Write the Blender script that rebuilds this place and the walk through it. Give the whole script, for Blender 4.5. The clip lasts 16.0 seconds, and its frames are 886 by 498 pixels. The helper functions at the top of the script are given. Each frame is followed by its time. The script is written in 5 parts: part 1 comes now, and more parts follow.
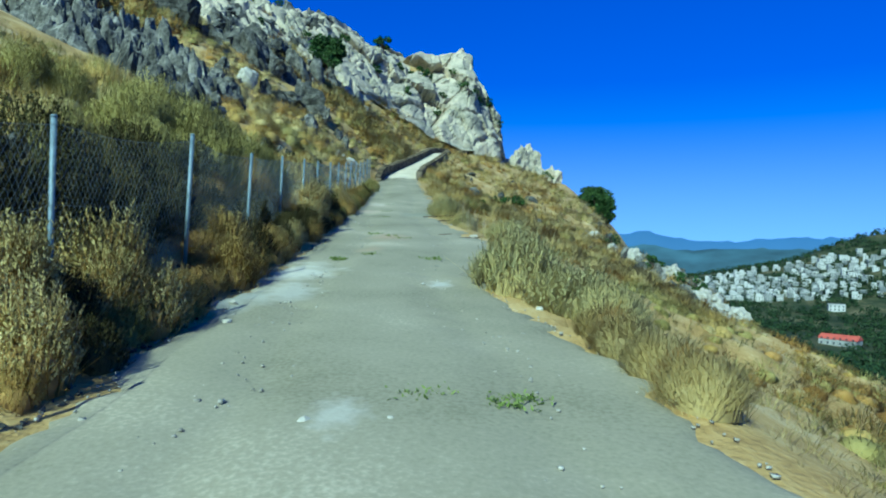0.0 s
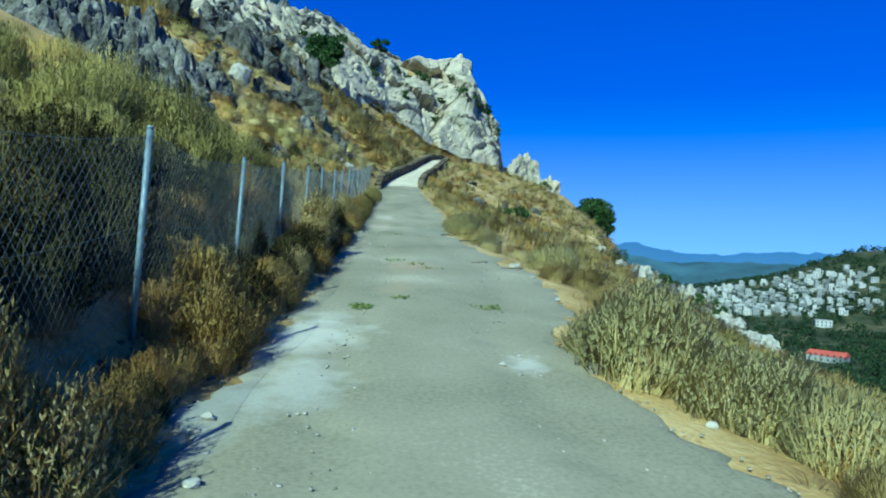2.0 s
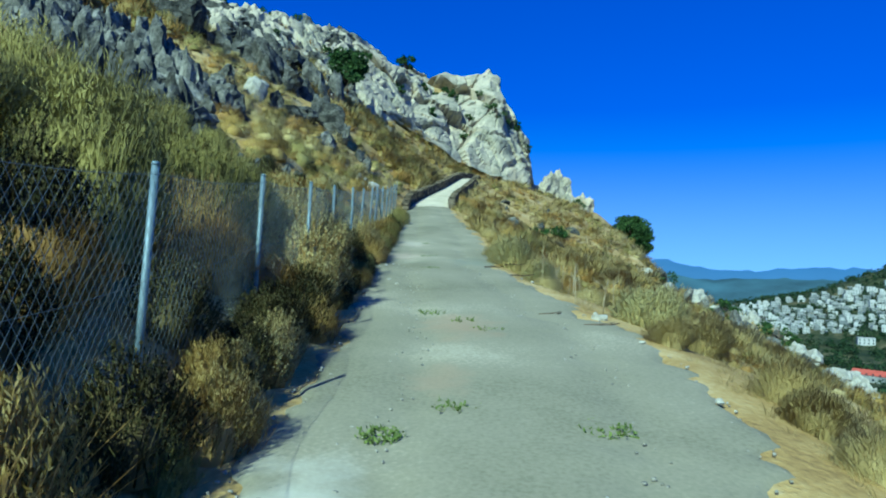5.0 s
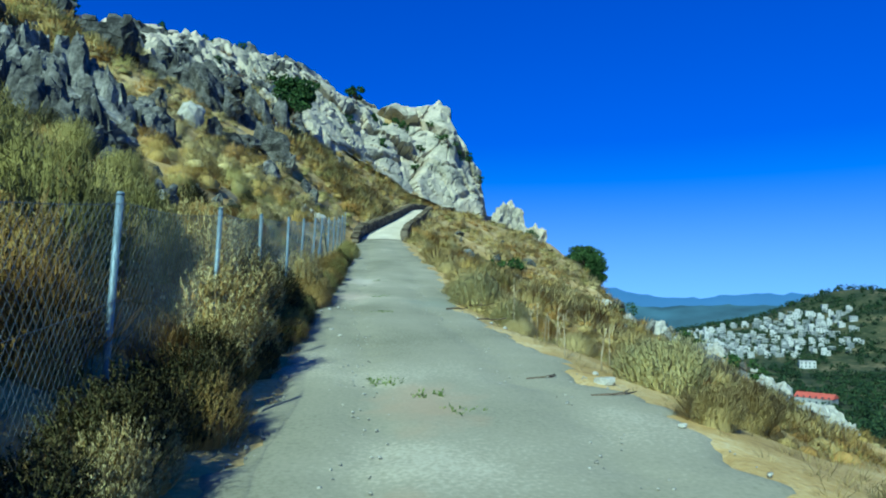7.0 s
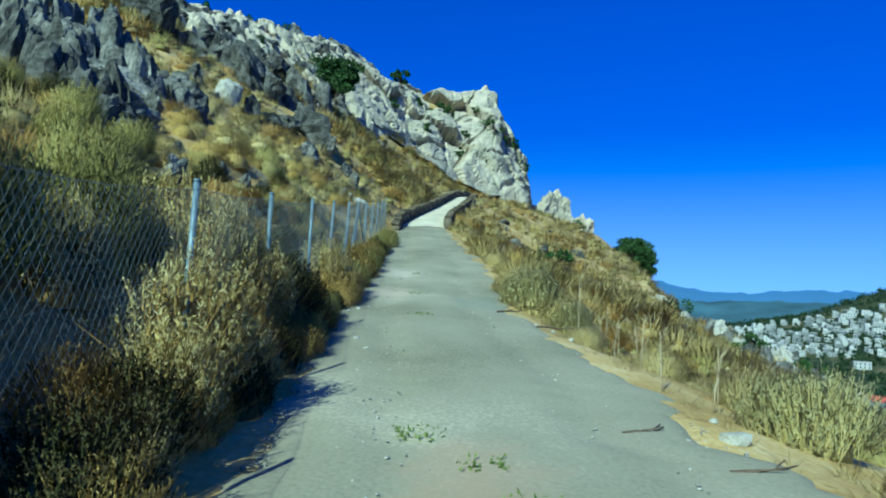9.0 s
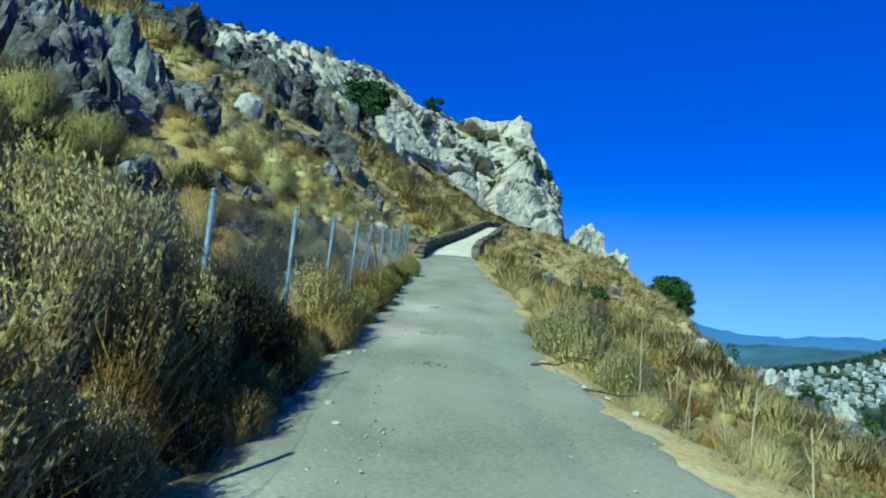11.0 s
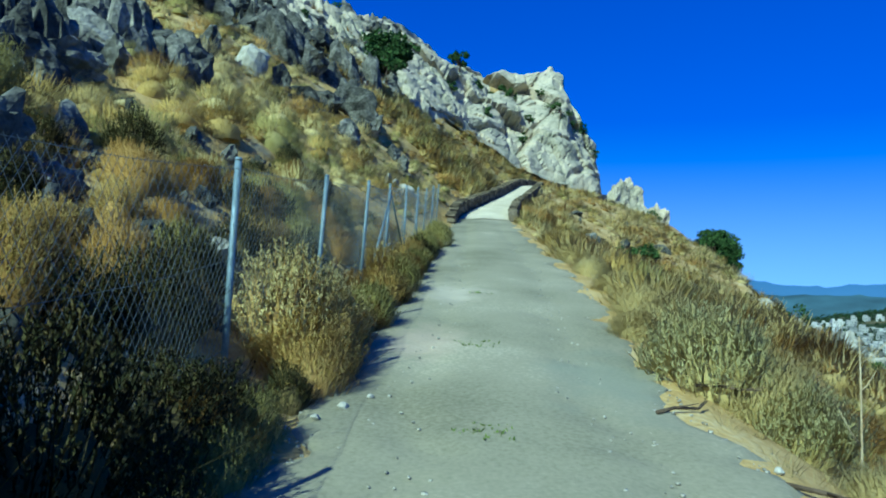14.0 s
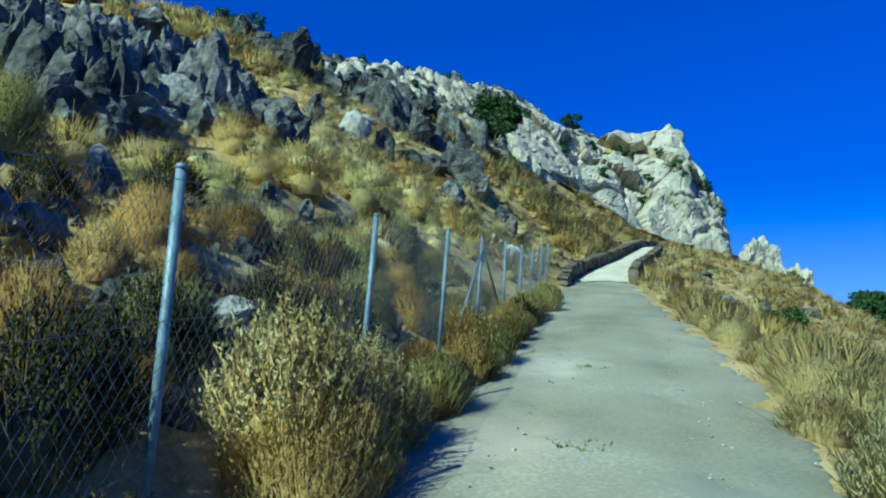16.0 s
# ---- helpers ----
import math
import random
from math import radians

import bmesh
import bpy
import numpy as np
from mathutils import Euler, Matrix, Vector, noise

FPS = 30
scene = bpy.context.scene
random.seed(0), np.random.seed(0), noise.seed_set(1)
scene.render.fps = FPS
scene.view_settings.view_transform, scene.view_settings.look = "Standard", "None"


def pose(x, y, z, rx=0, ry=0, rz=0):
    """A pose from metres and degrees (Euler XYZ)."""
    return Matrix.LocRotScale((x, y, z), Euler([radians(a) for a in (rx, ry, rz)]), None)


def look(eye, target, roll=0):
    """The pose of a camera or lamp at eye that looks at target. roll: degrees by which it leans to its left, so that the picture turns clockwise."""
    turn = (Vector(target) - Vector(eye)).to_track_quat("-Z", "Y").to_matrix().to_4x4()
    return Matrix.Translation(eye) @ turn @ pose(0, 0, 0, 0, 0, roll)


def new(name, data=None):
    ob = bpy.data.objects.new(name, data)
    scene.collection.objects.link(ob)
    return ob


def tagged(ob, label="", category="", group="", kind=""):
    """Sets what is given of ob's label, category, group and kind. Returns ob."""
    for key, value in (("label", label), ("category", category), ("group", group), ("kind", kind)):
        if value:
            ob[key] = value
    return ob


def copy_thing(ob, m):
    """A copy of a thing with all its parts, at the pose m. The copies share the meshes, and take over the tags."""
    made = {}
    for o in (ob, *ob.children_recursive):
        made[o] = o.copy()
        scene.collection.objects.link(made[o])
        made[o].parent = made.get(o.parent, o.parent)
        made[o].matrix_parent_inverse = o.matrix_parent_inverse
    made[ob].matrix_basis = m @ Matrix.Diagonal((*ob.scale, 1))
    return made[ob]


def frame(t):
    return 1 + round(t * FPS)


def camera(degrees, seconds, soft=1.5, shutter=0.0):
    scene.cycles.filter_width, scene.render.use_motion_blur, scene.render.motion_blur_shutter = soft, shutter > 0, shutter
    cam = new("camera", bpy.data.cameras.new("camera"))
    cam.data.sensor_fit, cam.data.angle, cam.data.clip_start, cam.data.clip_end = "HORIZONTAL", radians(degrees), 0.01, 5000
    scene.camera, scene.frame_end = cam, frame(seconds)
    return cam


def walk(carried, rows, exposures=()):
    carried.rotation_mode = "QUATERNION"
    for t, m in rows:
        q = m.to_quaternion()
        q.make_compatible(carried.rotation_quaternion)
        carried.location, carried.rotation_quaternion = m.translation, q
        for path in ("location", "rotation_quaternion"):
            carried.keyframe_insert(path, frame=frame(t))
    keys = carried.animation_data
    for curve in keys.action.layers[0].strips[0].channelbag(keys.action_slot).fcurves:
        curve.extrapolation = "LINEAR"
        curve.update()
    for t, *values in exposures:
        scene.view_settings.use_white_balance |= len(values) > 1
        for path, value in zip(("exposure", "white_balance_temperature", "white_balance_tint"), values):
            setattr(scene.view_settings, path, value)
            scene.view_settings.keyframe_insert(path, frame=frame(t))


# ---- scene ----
cam = camera(67.3, 16.0, soft=2.0)
PATH = [
    (0, (0.489, -3.921, 0.803), (0.569, -1.923, 0.795), 1.1),
    (0.5, (0.347, -3.373, 0.907), (0.515, -1.38, 0.869), 2.6),
    (1, (0.099, -2.409, 1.018), (0.315, -0.421, 1.032), 4.7),
    (1.5, (-0.153, -1.363, 1.095), (-0.056, 0.634, 1.075), 2.1),
    (2, (-0.382, -0.535, 1.288), (-0.269, 1.462, 1.301), 2.4),
    (2.5, (-0.494, 0.327, 1.376), (-0.481, 2.326, 1.454), 1.8),
    (3, (-0.562, 0.894, 1.458), (-0.542, 2.894, 1.479), 2.9),
    (5.3, (-0.613, 3.896, 1.772), (-0.572, 5.894, 1.864), 1.4),
    (5.5, (-0.665, 4.087, 1.809), (-0.593, 6.082, 1.939), 1.9),
    (6, (-0.615, 4.806, 1.881), (-0.672, 6.796, 2.065), 0.8),
    (6.5, (-0.603, 5.444, 1.935), (-0.518, 7.438, 2.052), -0.1),
    (7, (-0.607, 6.08, 1.961), (-0.436, 8.066, 2.128), 0.7),
    (7.5, (-0.573, 6.707, 1.983), (-0.491, 8.702, 2.095), 1.4),
    (8, (-0.6, 7.182, 2.067), (-0.435, 9.173, 2.17), 2.7),
    (8.5, (-0.556, 7.893, 2.118), (-0.487, 9.888, 2.251), 1.8),
    (9, (-0.576, 8.393, 2.195), (-0.531, 10.388, 2.323), 2.2),
    (9.2, (-0.59, 8.54, 2.224), (-0.508, 10.532, 2.38), 2.5),
    (11.3, (-0.362, 11.546, 2.438), (-0.434, 13.533, 2.654), 4.1),
    (11.5, (-0.354, 11.769, 2.509), (-0.422, 13.761, 2.67), 0.9),
    (12, (-0.388, 12.295, 2.534), (-0.31, 14.282, 2.75), 0.3),
    (12.5, (-0.475, 13.077, 2.585), (-0.511, 15.064, 2.809), 0.2),
    (13, (-0.575, 13.72, 2.679), (-0.666, 15.704, 2.914), -1.6),
    (13.5, (-0.584, 14.288, 2.767), (-0.747, 16.269, 2.99), -0.3),
    (14, (-0.678, 15.004, 2.845), (-0.812, 16.997, 2.942), 2.4),
    (14.5, (-0.541, 15.404, 2.836), (-0.687, 17.389, 3.035), 1.4),
    (15, (-0.534, 15.99, 2.855), (-0.798, 17.958, 3.09), 2.1),
    (15.5, (-0.551, 16.452, 2.901), (-0.801, 18.425, 3.111), 4.5),
    (16, (-0.529, 17.144, 2.885), (-1.015, 19.063, 3.17), 2.3),
]
walk(cam, [(t, look(eye, target, roll)) for t, eye, target, roll in PATH],
     exposures=((0.0, 0.48, 4980, -30), (16.0, 0.48, 4980, -30)))

# ---- sky, sun ----
SUN_AZ, SUN_EL = radians(-152), radians(37)   # azimuth from +y towards +x
world = bpy.data.worlds.new("sky")
scene.world = world
world.use_nodes = True
wn = world.node_tree
sky = wn.nodes.new("ShaderNodeTexSky")
sky.sky_type, sky.sun_disc = "NISHITA", False
sky.sun_elevation, sky.sun_rotation = SUN_EL, SUN_AZ
sky.air_density, sky.dust_density, sky.ozone_density, sky.altitude = 1.0, 0.4, 5.0, 100
sat = wn.nodes.new("ShaderNodeHueSaturation")
sat.inputs["Hue"].default_value = 0.53
coord, lift = wn.nodes.new("ShaderNodeTexCoord"), wn.nodes.new("ShaderNodeVectorMath")
lift.operation = "MULTIPLY_ADD"
lift.inputs[1].default_value, lift.inputs[2].default_value = (1, 1, 0.76), (0, 0, 0.185)
wn.links.new(coord.outputs["Generated"], lift.inputs[0])
wn.links.new(lift.outputs[0], sky.inputs["Vector"])
up, haze = wn.nodes.new("ShaderNodeSeparateXYZ"), wn.nodes.new("ShaderNodeMapRange")   # paler sky towards the hazy horizon
haze.interpolation_type = "SMOOTHSTEP"
haze.inputs["From Max"].default_value = 0.3
haze.inputs["To Min"].default_value, haze.inputs["To Max"].default_value = 1.1, 1.42
wn.links.new(coord.outputs["Generated"], up.inputs[0])
wn.links.new(up.outputs["Z"], haze.inputs["Value"])
wn.links.new(haze.outputs[0], sat.inputs["Saturation"])
wn.links.new(sky.outputs[0], sat.inputs["Color"])
wn.links.new(sat.outputs[0], wn.nodes["Background"].inputs["Color"])
wn.nodes["Background"].inputs["Strength"].default_value = 0.127
sun = new("sun", bpy.data.lights.new("sun", "SUN"))
sun.data.energy, sun.data.angle, sun.data.color = 5.0, radians(0.5), (1.0, 0.95, 0.80)
toward = Vector((math.sin(SUN_AZ) * math.cos(SUN_EL), math.cos(SUN_AZ) * math.cos(SUN_EL), math.sin(SUN_EL)))
sun.matrix_world = look(toward * 50, (0, 0, 0))


# ---- shape of the land ----
def curve(ys, vs):
    ys, vs = np.array(ys, float), np.array(vs, float)
    return lambda y: np.interp(y, ys, vs)


def smooth(fn, width):
    offs = np.linspace(-width, width, 7)
    return lambda y: sum(fn(np.asarray(y, float) + o) for o in offs) / 7


road_z = smooth(curve((-14, -4, 0, 5, 8.4, 10.5, 14, 20, 22.7, 27, 38, 51, 66, 83, 100, 130, 165, 240),
                      (-1.75, -0.85, -0.4, 0.08, 0.5, 0.72, 1.07, 1.76, 2.06, 2.65, 4.3, 6.3, 9.3, 12.9, 15.0, 16.5, 8, -45)), 2.4)
road_left = smooth(curve((-14, 5, 12, 20, 44, 52, 58, 66, 83, 100, 130, 170), (-1.75, -1.85, -1.6, -2.0, -2.25, -2.2, -1.4, -0.1, 2.5, 7, 17, 30)), 1.0)
road_right = smooth(curve((-14, 0.6, 2.2, 4.4, 6, 7, 9, 11.5, 14, 17, 20, 22.5, 25, 29, 46, 52, 58, 66, 83, 100, 130, 170),
                          (2.6, 2.42, 2.15, 1.72, 1.4, 1.45, 1.95, 2.15, 1.75, 1.45, 0.98, 0.92, 1.05, 1.2, 0.4, 0.4, 0.9, 2.0, 4.4, 10, 22, 36)), 0.6)
RISE_Y = np.array((-14, 23, 35, 42, 50, 65, 80, 100, 130, 170))
RISE_D = np.array((0, 0.7, 2.5, 5, 9, 14, 20, 28, 60.0))
RISE = np.array((
    (0, 0.75, 1.7, 2.8, 4.6, 7, 10, 14, 22),
    (0, 0.5, 1.6, 2.9, 4.6, 7, 10, 14, 22),
    (0, 0.4, 1.6, 3.3, 5.4, 6.8, 9.5, 13, 20),
    (0, 0.4, 1.7, 3.5, 6.0, 8.5, 10.5, 13, 20),
    (0, 0.4, 1.8, 3.8, 6.3, 10.5, 14.5, 16.5, 20),
    (0, 0.4, 2.0, 4.3, 7.6, 11.2, 14.5, 15.2, 16),
    (0, 0.4, 1.6, 3.6, 7.0, 12.2, 17.6, 18.4, 19),
    (0, 0.5, 1.7, 3.6, 7.2, 13.1, 19.5, 20.4, 22),
    (0, 2.5, 7, 12, 17, 20, 20.5, 21, 22),
    (0, 1, 3, 6, 10, 12, 12, 12, 12)), float)
fall = curve((0, 0.5, 3, 8, 20, 27, 60, 120, 300), (0, -0.1, -1.2, -3.3, -7.6, -11.2, -33, -62, -75))


def bilinear(y, d):
    y, d = np.clip(y, -14, 170), np.clip(d, 0, 60)
    i = np.clip(np.searchsorted(RISE_Y, y, "right") - 1, 0, len(RISE_Y) - 2)
    j = np.clip(np.searchsorted(RISE_D, d, "right") - 1, 0, len(RISE_D) - 2)
    u, v = (y - RISE_Y[i]) / (RISE_Y[i + 1] - RISE_Y[i]), (d - RISE_D[j]) / (RISE_D[j + 1] - RISE_D[j])
    u = u * u * (3 - 2 * u)
    return (RISE[i, j] * (1 - v) + RISE[i, j + 1] * v) * (1 - u) + (RISE[i + 1, j] * (1 - v) + RISE[i + 1, j + 1] * v) * u


def wobble(x, y, size, seed=0.0):
    """Cheap smooth noise made of crossed waves, about -1 to 1."""
    x, y = np.asarray(x, float) / size, np.asarray(y, float) / size
    s = seed * 1.7
    return (np.sin(1.7 * x + 2.3 * np.sin(0.9 * y + s) + s) + np.sin(1.9 * y - 2.1 * np.sin(1.1 * x + 2 * s) + 3 * s)
            + np.sin(1.3 * (x + y) + 1.7 * np.sin(1.4 * (x - y) + s))) / 3


def valley(x, y):
    r = np.hypot(x, y)
    z = -58 + 3 * wobble(x, y, 90, 1) + 6 * wobble(x, y, 260, 2)
    z = z + 88 * np.exp(-(((x - 690) / 210) ** 2 + ((y - 860) / 260) ** 2)) * (1 + 0.12 * wobble(x, y, 60, 5))
    z = z + np.clip((r - 1400) / 1600, 0, 1) * (42 + 26 * wobble(x, y, 420, 3))
    return z


def land(x, y):
    x, y = np.asarray(x, float), np.asarray(y, float)
    z0, dl, dr = road_z(y), road_left(y) - 0.35 - x, x - road_right(y) - 0.15
    z = z0 + np.where(dl > 0, bilinear(y, dl), 0) + np.where(dr > 0, fall(np.maximum(dr, 0)) * (1 + 0.8 * np.clip((y - 56) / 16, 0, 1) * np.clip((dr - 17) / 9, 0, 1)) - 3.2 * np.clip((y - 94) / 14, 0, 1) * np.clip((dr - 9) / 8, 0, 1), 0)
    off = np.clip(np.maximum(dl, dr) / 2.5, 0, 1)
    z = z + off * (0.12 * wobble(x, y, 0.9, 4) + 0.3 * wobble(x, y, 3.1, 6)) + np.clip(np.maximum(dl, dr) / 12, 0, 1) * 0.6 * wobble(x, y, 8, 7)
    gone = np.clip((np.hypot(x + 30, y - 60) - 190) / 160, 0, 1)
    z = z - 90 * gone
    v = valley(x, y)
    return np.where(z > v, z, v) + np.where(np.abs(z - v) < 8, (8 - np.abs(z - v)) ** 2 / 32, 0)


def land_z(x, y):
    return float(land(np.array([x]), np.array([y]))[0])


def mesh_from(name, verts, faces, mats=()):
    me = bpy.data.meshes.new(name)
    me.from_pydata([tuple(v) for v in np.asarray(verts).tolist()], [], faces if isinstance(faces, list) else faces.tolist())
    for m in mats:
        me.materials.append(m)
    me.update()
    return me


def grid_mesh(name, X, Y, Z, mats):
    ny, nx = X.shape
    verts = np.stack([X, Y, Z], -1).reshape(-1, 3)
    k = np.arange(ny * nx).reshape(ny, nx)
    faces = np.stack([k[:-1, :-1], k[:-1, 1:], k[1:, 1:], k[1:, :-1]], -1).reshape(-1, 4)
    me = mesh_from(name, verts, faces, mats)
    me.shade_smooth()
    return me


# ---- materials ----
def material(name, colors, scale=3.0, rough=0.9, bump=0.3, fine=40.0, spread=(0.35, 0.65), island=0.0, translucent=0.0, metal=0.0, spec=0.2, per_object=0.0):
    """Mottled material: colours blended by noise at a coarse and a fine scale, in metres of the world."""
    m = bpy.data.materials.new(name)
    m.use_nodes = True
    n, l = m.node_tree.nodes, m.node_tree.links
    bsdf = n["Principled BSDF"]
    geo = n.new("ShaderNodeNewGeometry")
    coarse, grain = n.new("ShaderNodeTexNoise"), n.new("ShaderNodeTexNoise")
    coarse.inputs["Scale"].default_value, coarse.inputs["Detail"].default_value = scale, 4
    grain.inputs["Scale"].default_value, grain.inputs["Detail"].default_value = fine, 3
    l.new(geo.outputs["Position"], coarse.inputs["Vector"])
    l.new(geo.outputs["Position"], grain.inputs["Vector"])
    mixv = n.new("ShaderNodeMath")
    mixv.operation = "MULTIPLY_ADD"
    mixv.inputs[1].default_value, = (0.35,)
    l.new(grain.outputs[0], mixv.inputs[0])
    part_c = n.new("ShaderNodeMath")
    part_c.operation = "MULTIPLY"
    part_c.inputs[1].default_value = 0.65
    l.new(coarse.outputs[0], part_c.inputs[0])
    l.new(part_c.outputs[0], mixv.inputs[2])
    value = mixv.outputs[0]
    for amount, source in ((island, geo.outputs["Random Per Island"]), (per_object, None)):
        if amount:
            if source is None:
                info = n.new("ShaderNodeObjectInfo")
                source = info.outputs["Random"]
            add = n.new("ShaderNodeMath")
            add.operation = "MULTIPLY_ADD"
            add.inputs[1].default_value = amount
            l.new(source, add.inputs[0])
            sub = n.new("ShaderNodeMath")
            sub.operation = "SUBTRACT"
            sub.inputs[1].default_value = amount / 2
            l.new(value, sub.inputs[0])
            l.new(sub.outputs[0], add.inputs[2])
            value = add.outputs[0]
    ramp = n.new("ShaderNodeValToRGB")
    el = ramp.color_ramp.elements
    k = len(colors)
    for i, c in enumerate(colors):
        p = spread[0] + (spread[1] - spread[0]) * i / max(1, k - 1)
        e = el[i] if i < 2 else el.new(p)
        e.position, e.color = p, (*c, 1)
    l.new(value, ramp.inputs[0])
    l.new(ramp.outputs[0], bsdf.inputs["Base Color"])
    bsdf.inputs["Roughness"].default_value, bsdf.inputs["Metallic"].default_value = rough, metal
    bsdf.inputs["Specular IOR Level"].default_value = spec
    if bump:
        b = n.new("ShaderNodeBump")
        b.inputs["Strength"].default_value, b.inputs["Distance"].default_value = bump, 0.6 / fine
        l.new(grain.outputs[0], b.inputs["Height"])
        l.new(b.outputs[0], bsdf.inputs["Normal"])
    if translucent:
        tr, mx = n.new("ShaderNodeBsdfTranslucent"), n.new("ShaderNodeMixShader")
        mx.inputs[0].default_value = translucent
        l.new(ramp.outputs[0], tr.inputs["Color"])
        l.new(bsdf.outputs[0], mx.inputs[1])
        l.new(tr.outputs[0], mx.inputs[2])
        l.new(mx.outputs[0], n["Material Output"].inputs["Surface"])
    return m


M_HILL = material("dry_hillside", ((0.21, 0.14, 0.053), (0.34, 0.235, 0.085), (0.43, 0.32, 0.135), (0.48, 0.40, 0.24)), 0.9, 0.95, 0.6, 14, (0.32, 0.68))
M_VALLEY = material("valley_fields", ((0.010, 0.019, 0.008), (0.028, 0.038, 0.015), (0.065, 0.064, 0.029), (0.16, 0.13, 0.07)), 0.03, 0.95, 0.0, 0.2, (0.36, 0.66))
M_ROAD = material("dirt_road", ((0.16, 0.150, 0.099), (0.232, 0.216, 0.149), (0.275, 0.254, 0.18), (0.39, 0.355, 0.26)), 0.45, 0.95, 0.16, 26, (0.34, 0.68))
M_CONCRETE = material("pale_concrete", ((0.42, 0.37, 0.26), (0.60, 0.54, 0.40)), 0.7, 0.9, 0.2, 12)
M_WALL = material("dark_rubble_wall", ((0.05, 0.042, 0.03), (0.12, 0.10, 0.07), (0.20, 0.17, 0.12)), 2.0, 0.95, 0.6, 9, (0.35, 0.68), island=0.3)
M_ROCK = material("grey_limestone", ((0.019, 0.0195, 0.017), (0.052, 0.052, 0.046), (0.125, 0.123, 0.108), (0.27, 0.262, 0.23)), 1.3, 0.95, 1.0, 6, (0.30, 0.68), per_object=0.16)
M_CLIFF = material("cliff_limestone", ((0.13, 0.125, 0.095), (0.30, 0.28, 0.21), (0.42, 0.375, 0.285), (0.455, 0.385, 0.26)), 0.3, 0.95, 0.8, 2.2, (0.3, 0.68))
M_STONE = material("pale_stone", ((0.20, 0.19, 0.16), (0.40, 0.385, 0.33)), 4, 0.9, 0.4, 50, island=0.3)
M_STEEL = material("galvanised_steel", ((0.11, 0.15, 0.18), (0.21, 0.27, 0.32)), 6, 0.55, 0.1, 90, metal=0.3, spec=0.4)
M_WIRE = material("galvanised_wire", ((0.12, 0.135, 0.145), (0.22, 0.24, 0.25)), 5, 0.55, 0.0, 60, metal=0.2)
M_STRAW = material("straw_grass", ((0.33, 0.245, 0.083), (0.47, 0.38, 0.16), (0.58, 0.505, 0.265)), 0.8, 0.9, 0, 8, (0.3, 0.7), island=0.2, translucent=0.38, per_object=0.1)
M_BUFF = material("buff_shrub", ((0.38, 0.31, 0.105), (0.60, 0.505, 0.215), (0.74, 0.65, 0.34)), 0.8, 0.9, 0, 8, (0.25, 0.75), island=0.3, translucent=0.4, per_object=0.12)
M_OLIVE = material("olive_shrub", ((0.19, 0.175, 0.055), (0.37, 0.33, 0.11), (0.53, 0.465, 0.19)), 0.8, 0.9, 0, 8, (0.25, 0.75), island=0.25, translucent=0.4, per_object=0.15)
M_BROWN = material("brown_thornbush", ((0.20, 0.115, 0.032), (0.40, 0.25, 0.07), (0.57, 0.40, 0.15)), 0.8, 0.9, 0, 8, (0.25, 0.75), island=0.25, translucent=0.38, per_object=0.15)
M_GOLD = material("golden_leaves", ((0.30, 0.205, 0.055), (0.50, 0.37, 0.115), (0.64, 0.51, 0.20)), 0.8, 0.9, 0, 8, (0.25, 0.75), island=0.3, translucent=0.42, per_object=0.12)
M_SAGE = material("sage_leaves", ((0.34, 0.33, 0.15), (0.48, 0.45, 0.225), (0.60, 0.55, 0.32)), 1.5, 0.9, 0, 8, (0.2, 0.8), island=0.2, translucent=0.45)
# dark leaf colour, deepened further for the shade along the fence
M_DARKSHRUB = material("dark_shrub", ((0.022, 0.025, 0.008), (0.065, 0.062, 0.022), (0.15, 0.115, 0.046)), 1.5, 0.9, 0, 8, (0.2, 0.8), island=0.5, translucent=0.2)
M_PINE = material("tree_leaves", ((0.018, 0.040, 0.010), (0.045, 0.085, 0.022), (0.085, 0.14, 0.04)), 0.8, 0.8, 0, 5, (0.2, 0.8), island=0.5, translucent=0.25)
M_BARK = material("bark", ((0.05, 0.036, 0.024), (0.14, 0.105, 0.075)), 3, 0.95, 0.5, 20)
M_GREEN = material("green_weeds", ((0.10, 0.14, 0.03), (0.20, 0.25, 0.07)), 3, 0.9, 0, 20, island=0.4, translucent=0.2)
M_DEAD = material("dead_stems", ((0.22, 0.17, 0.09), (0.45, 0.38, 0.25)), 5, 0.9, 0.2, 60, island=0.3)

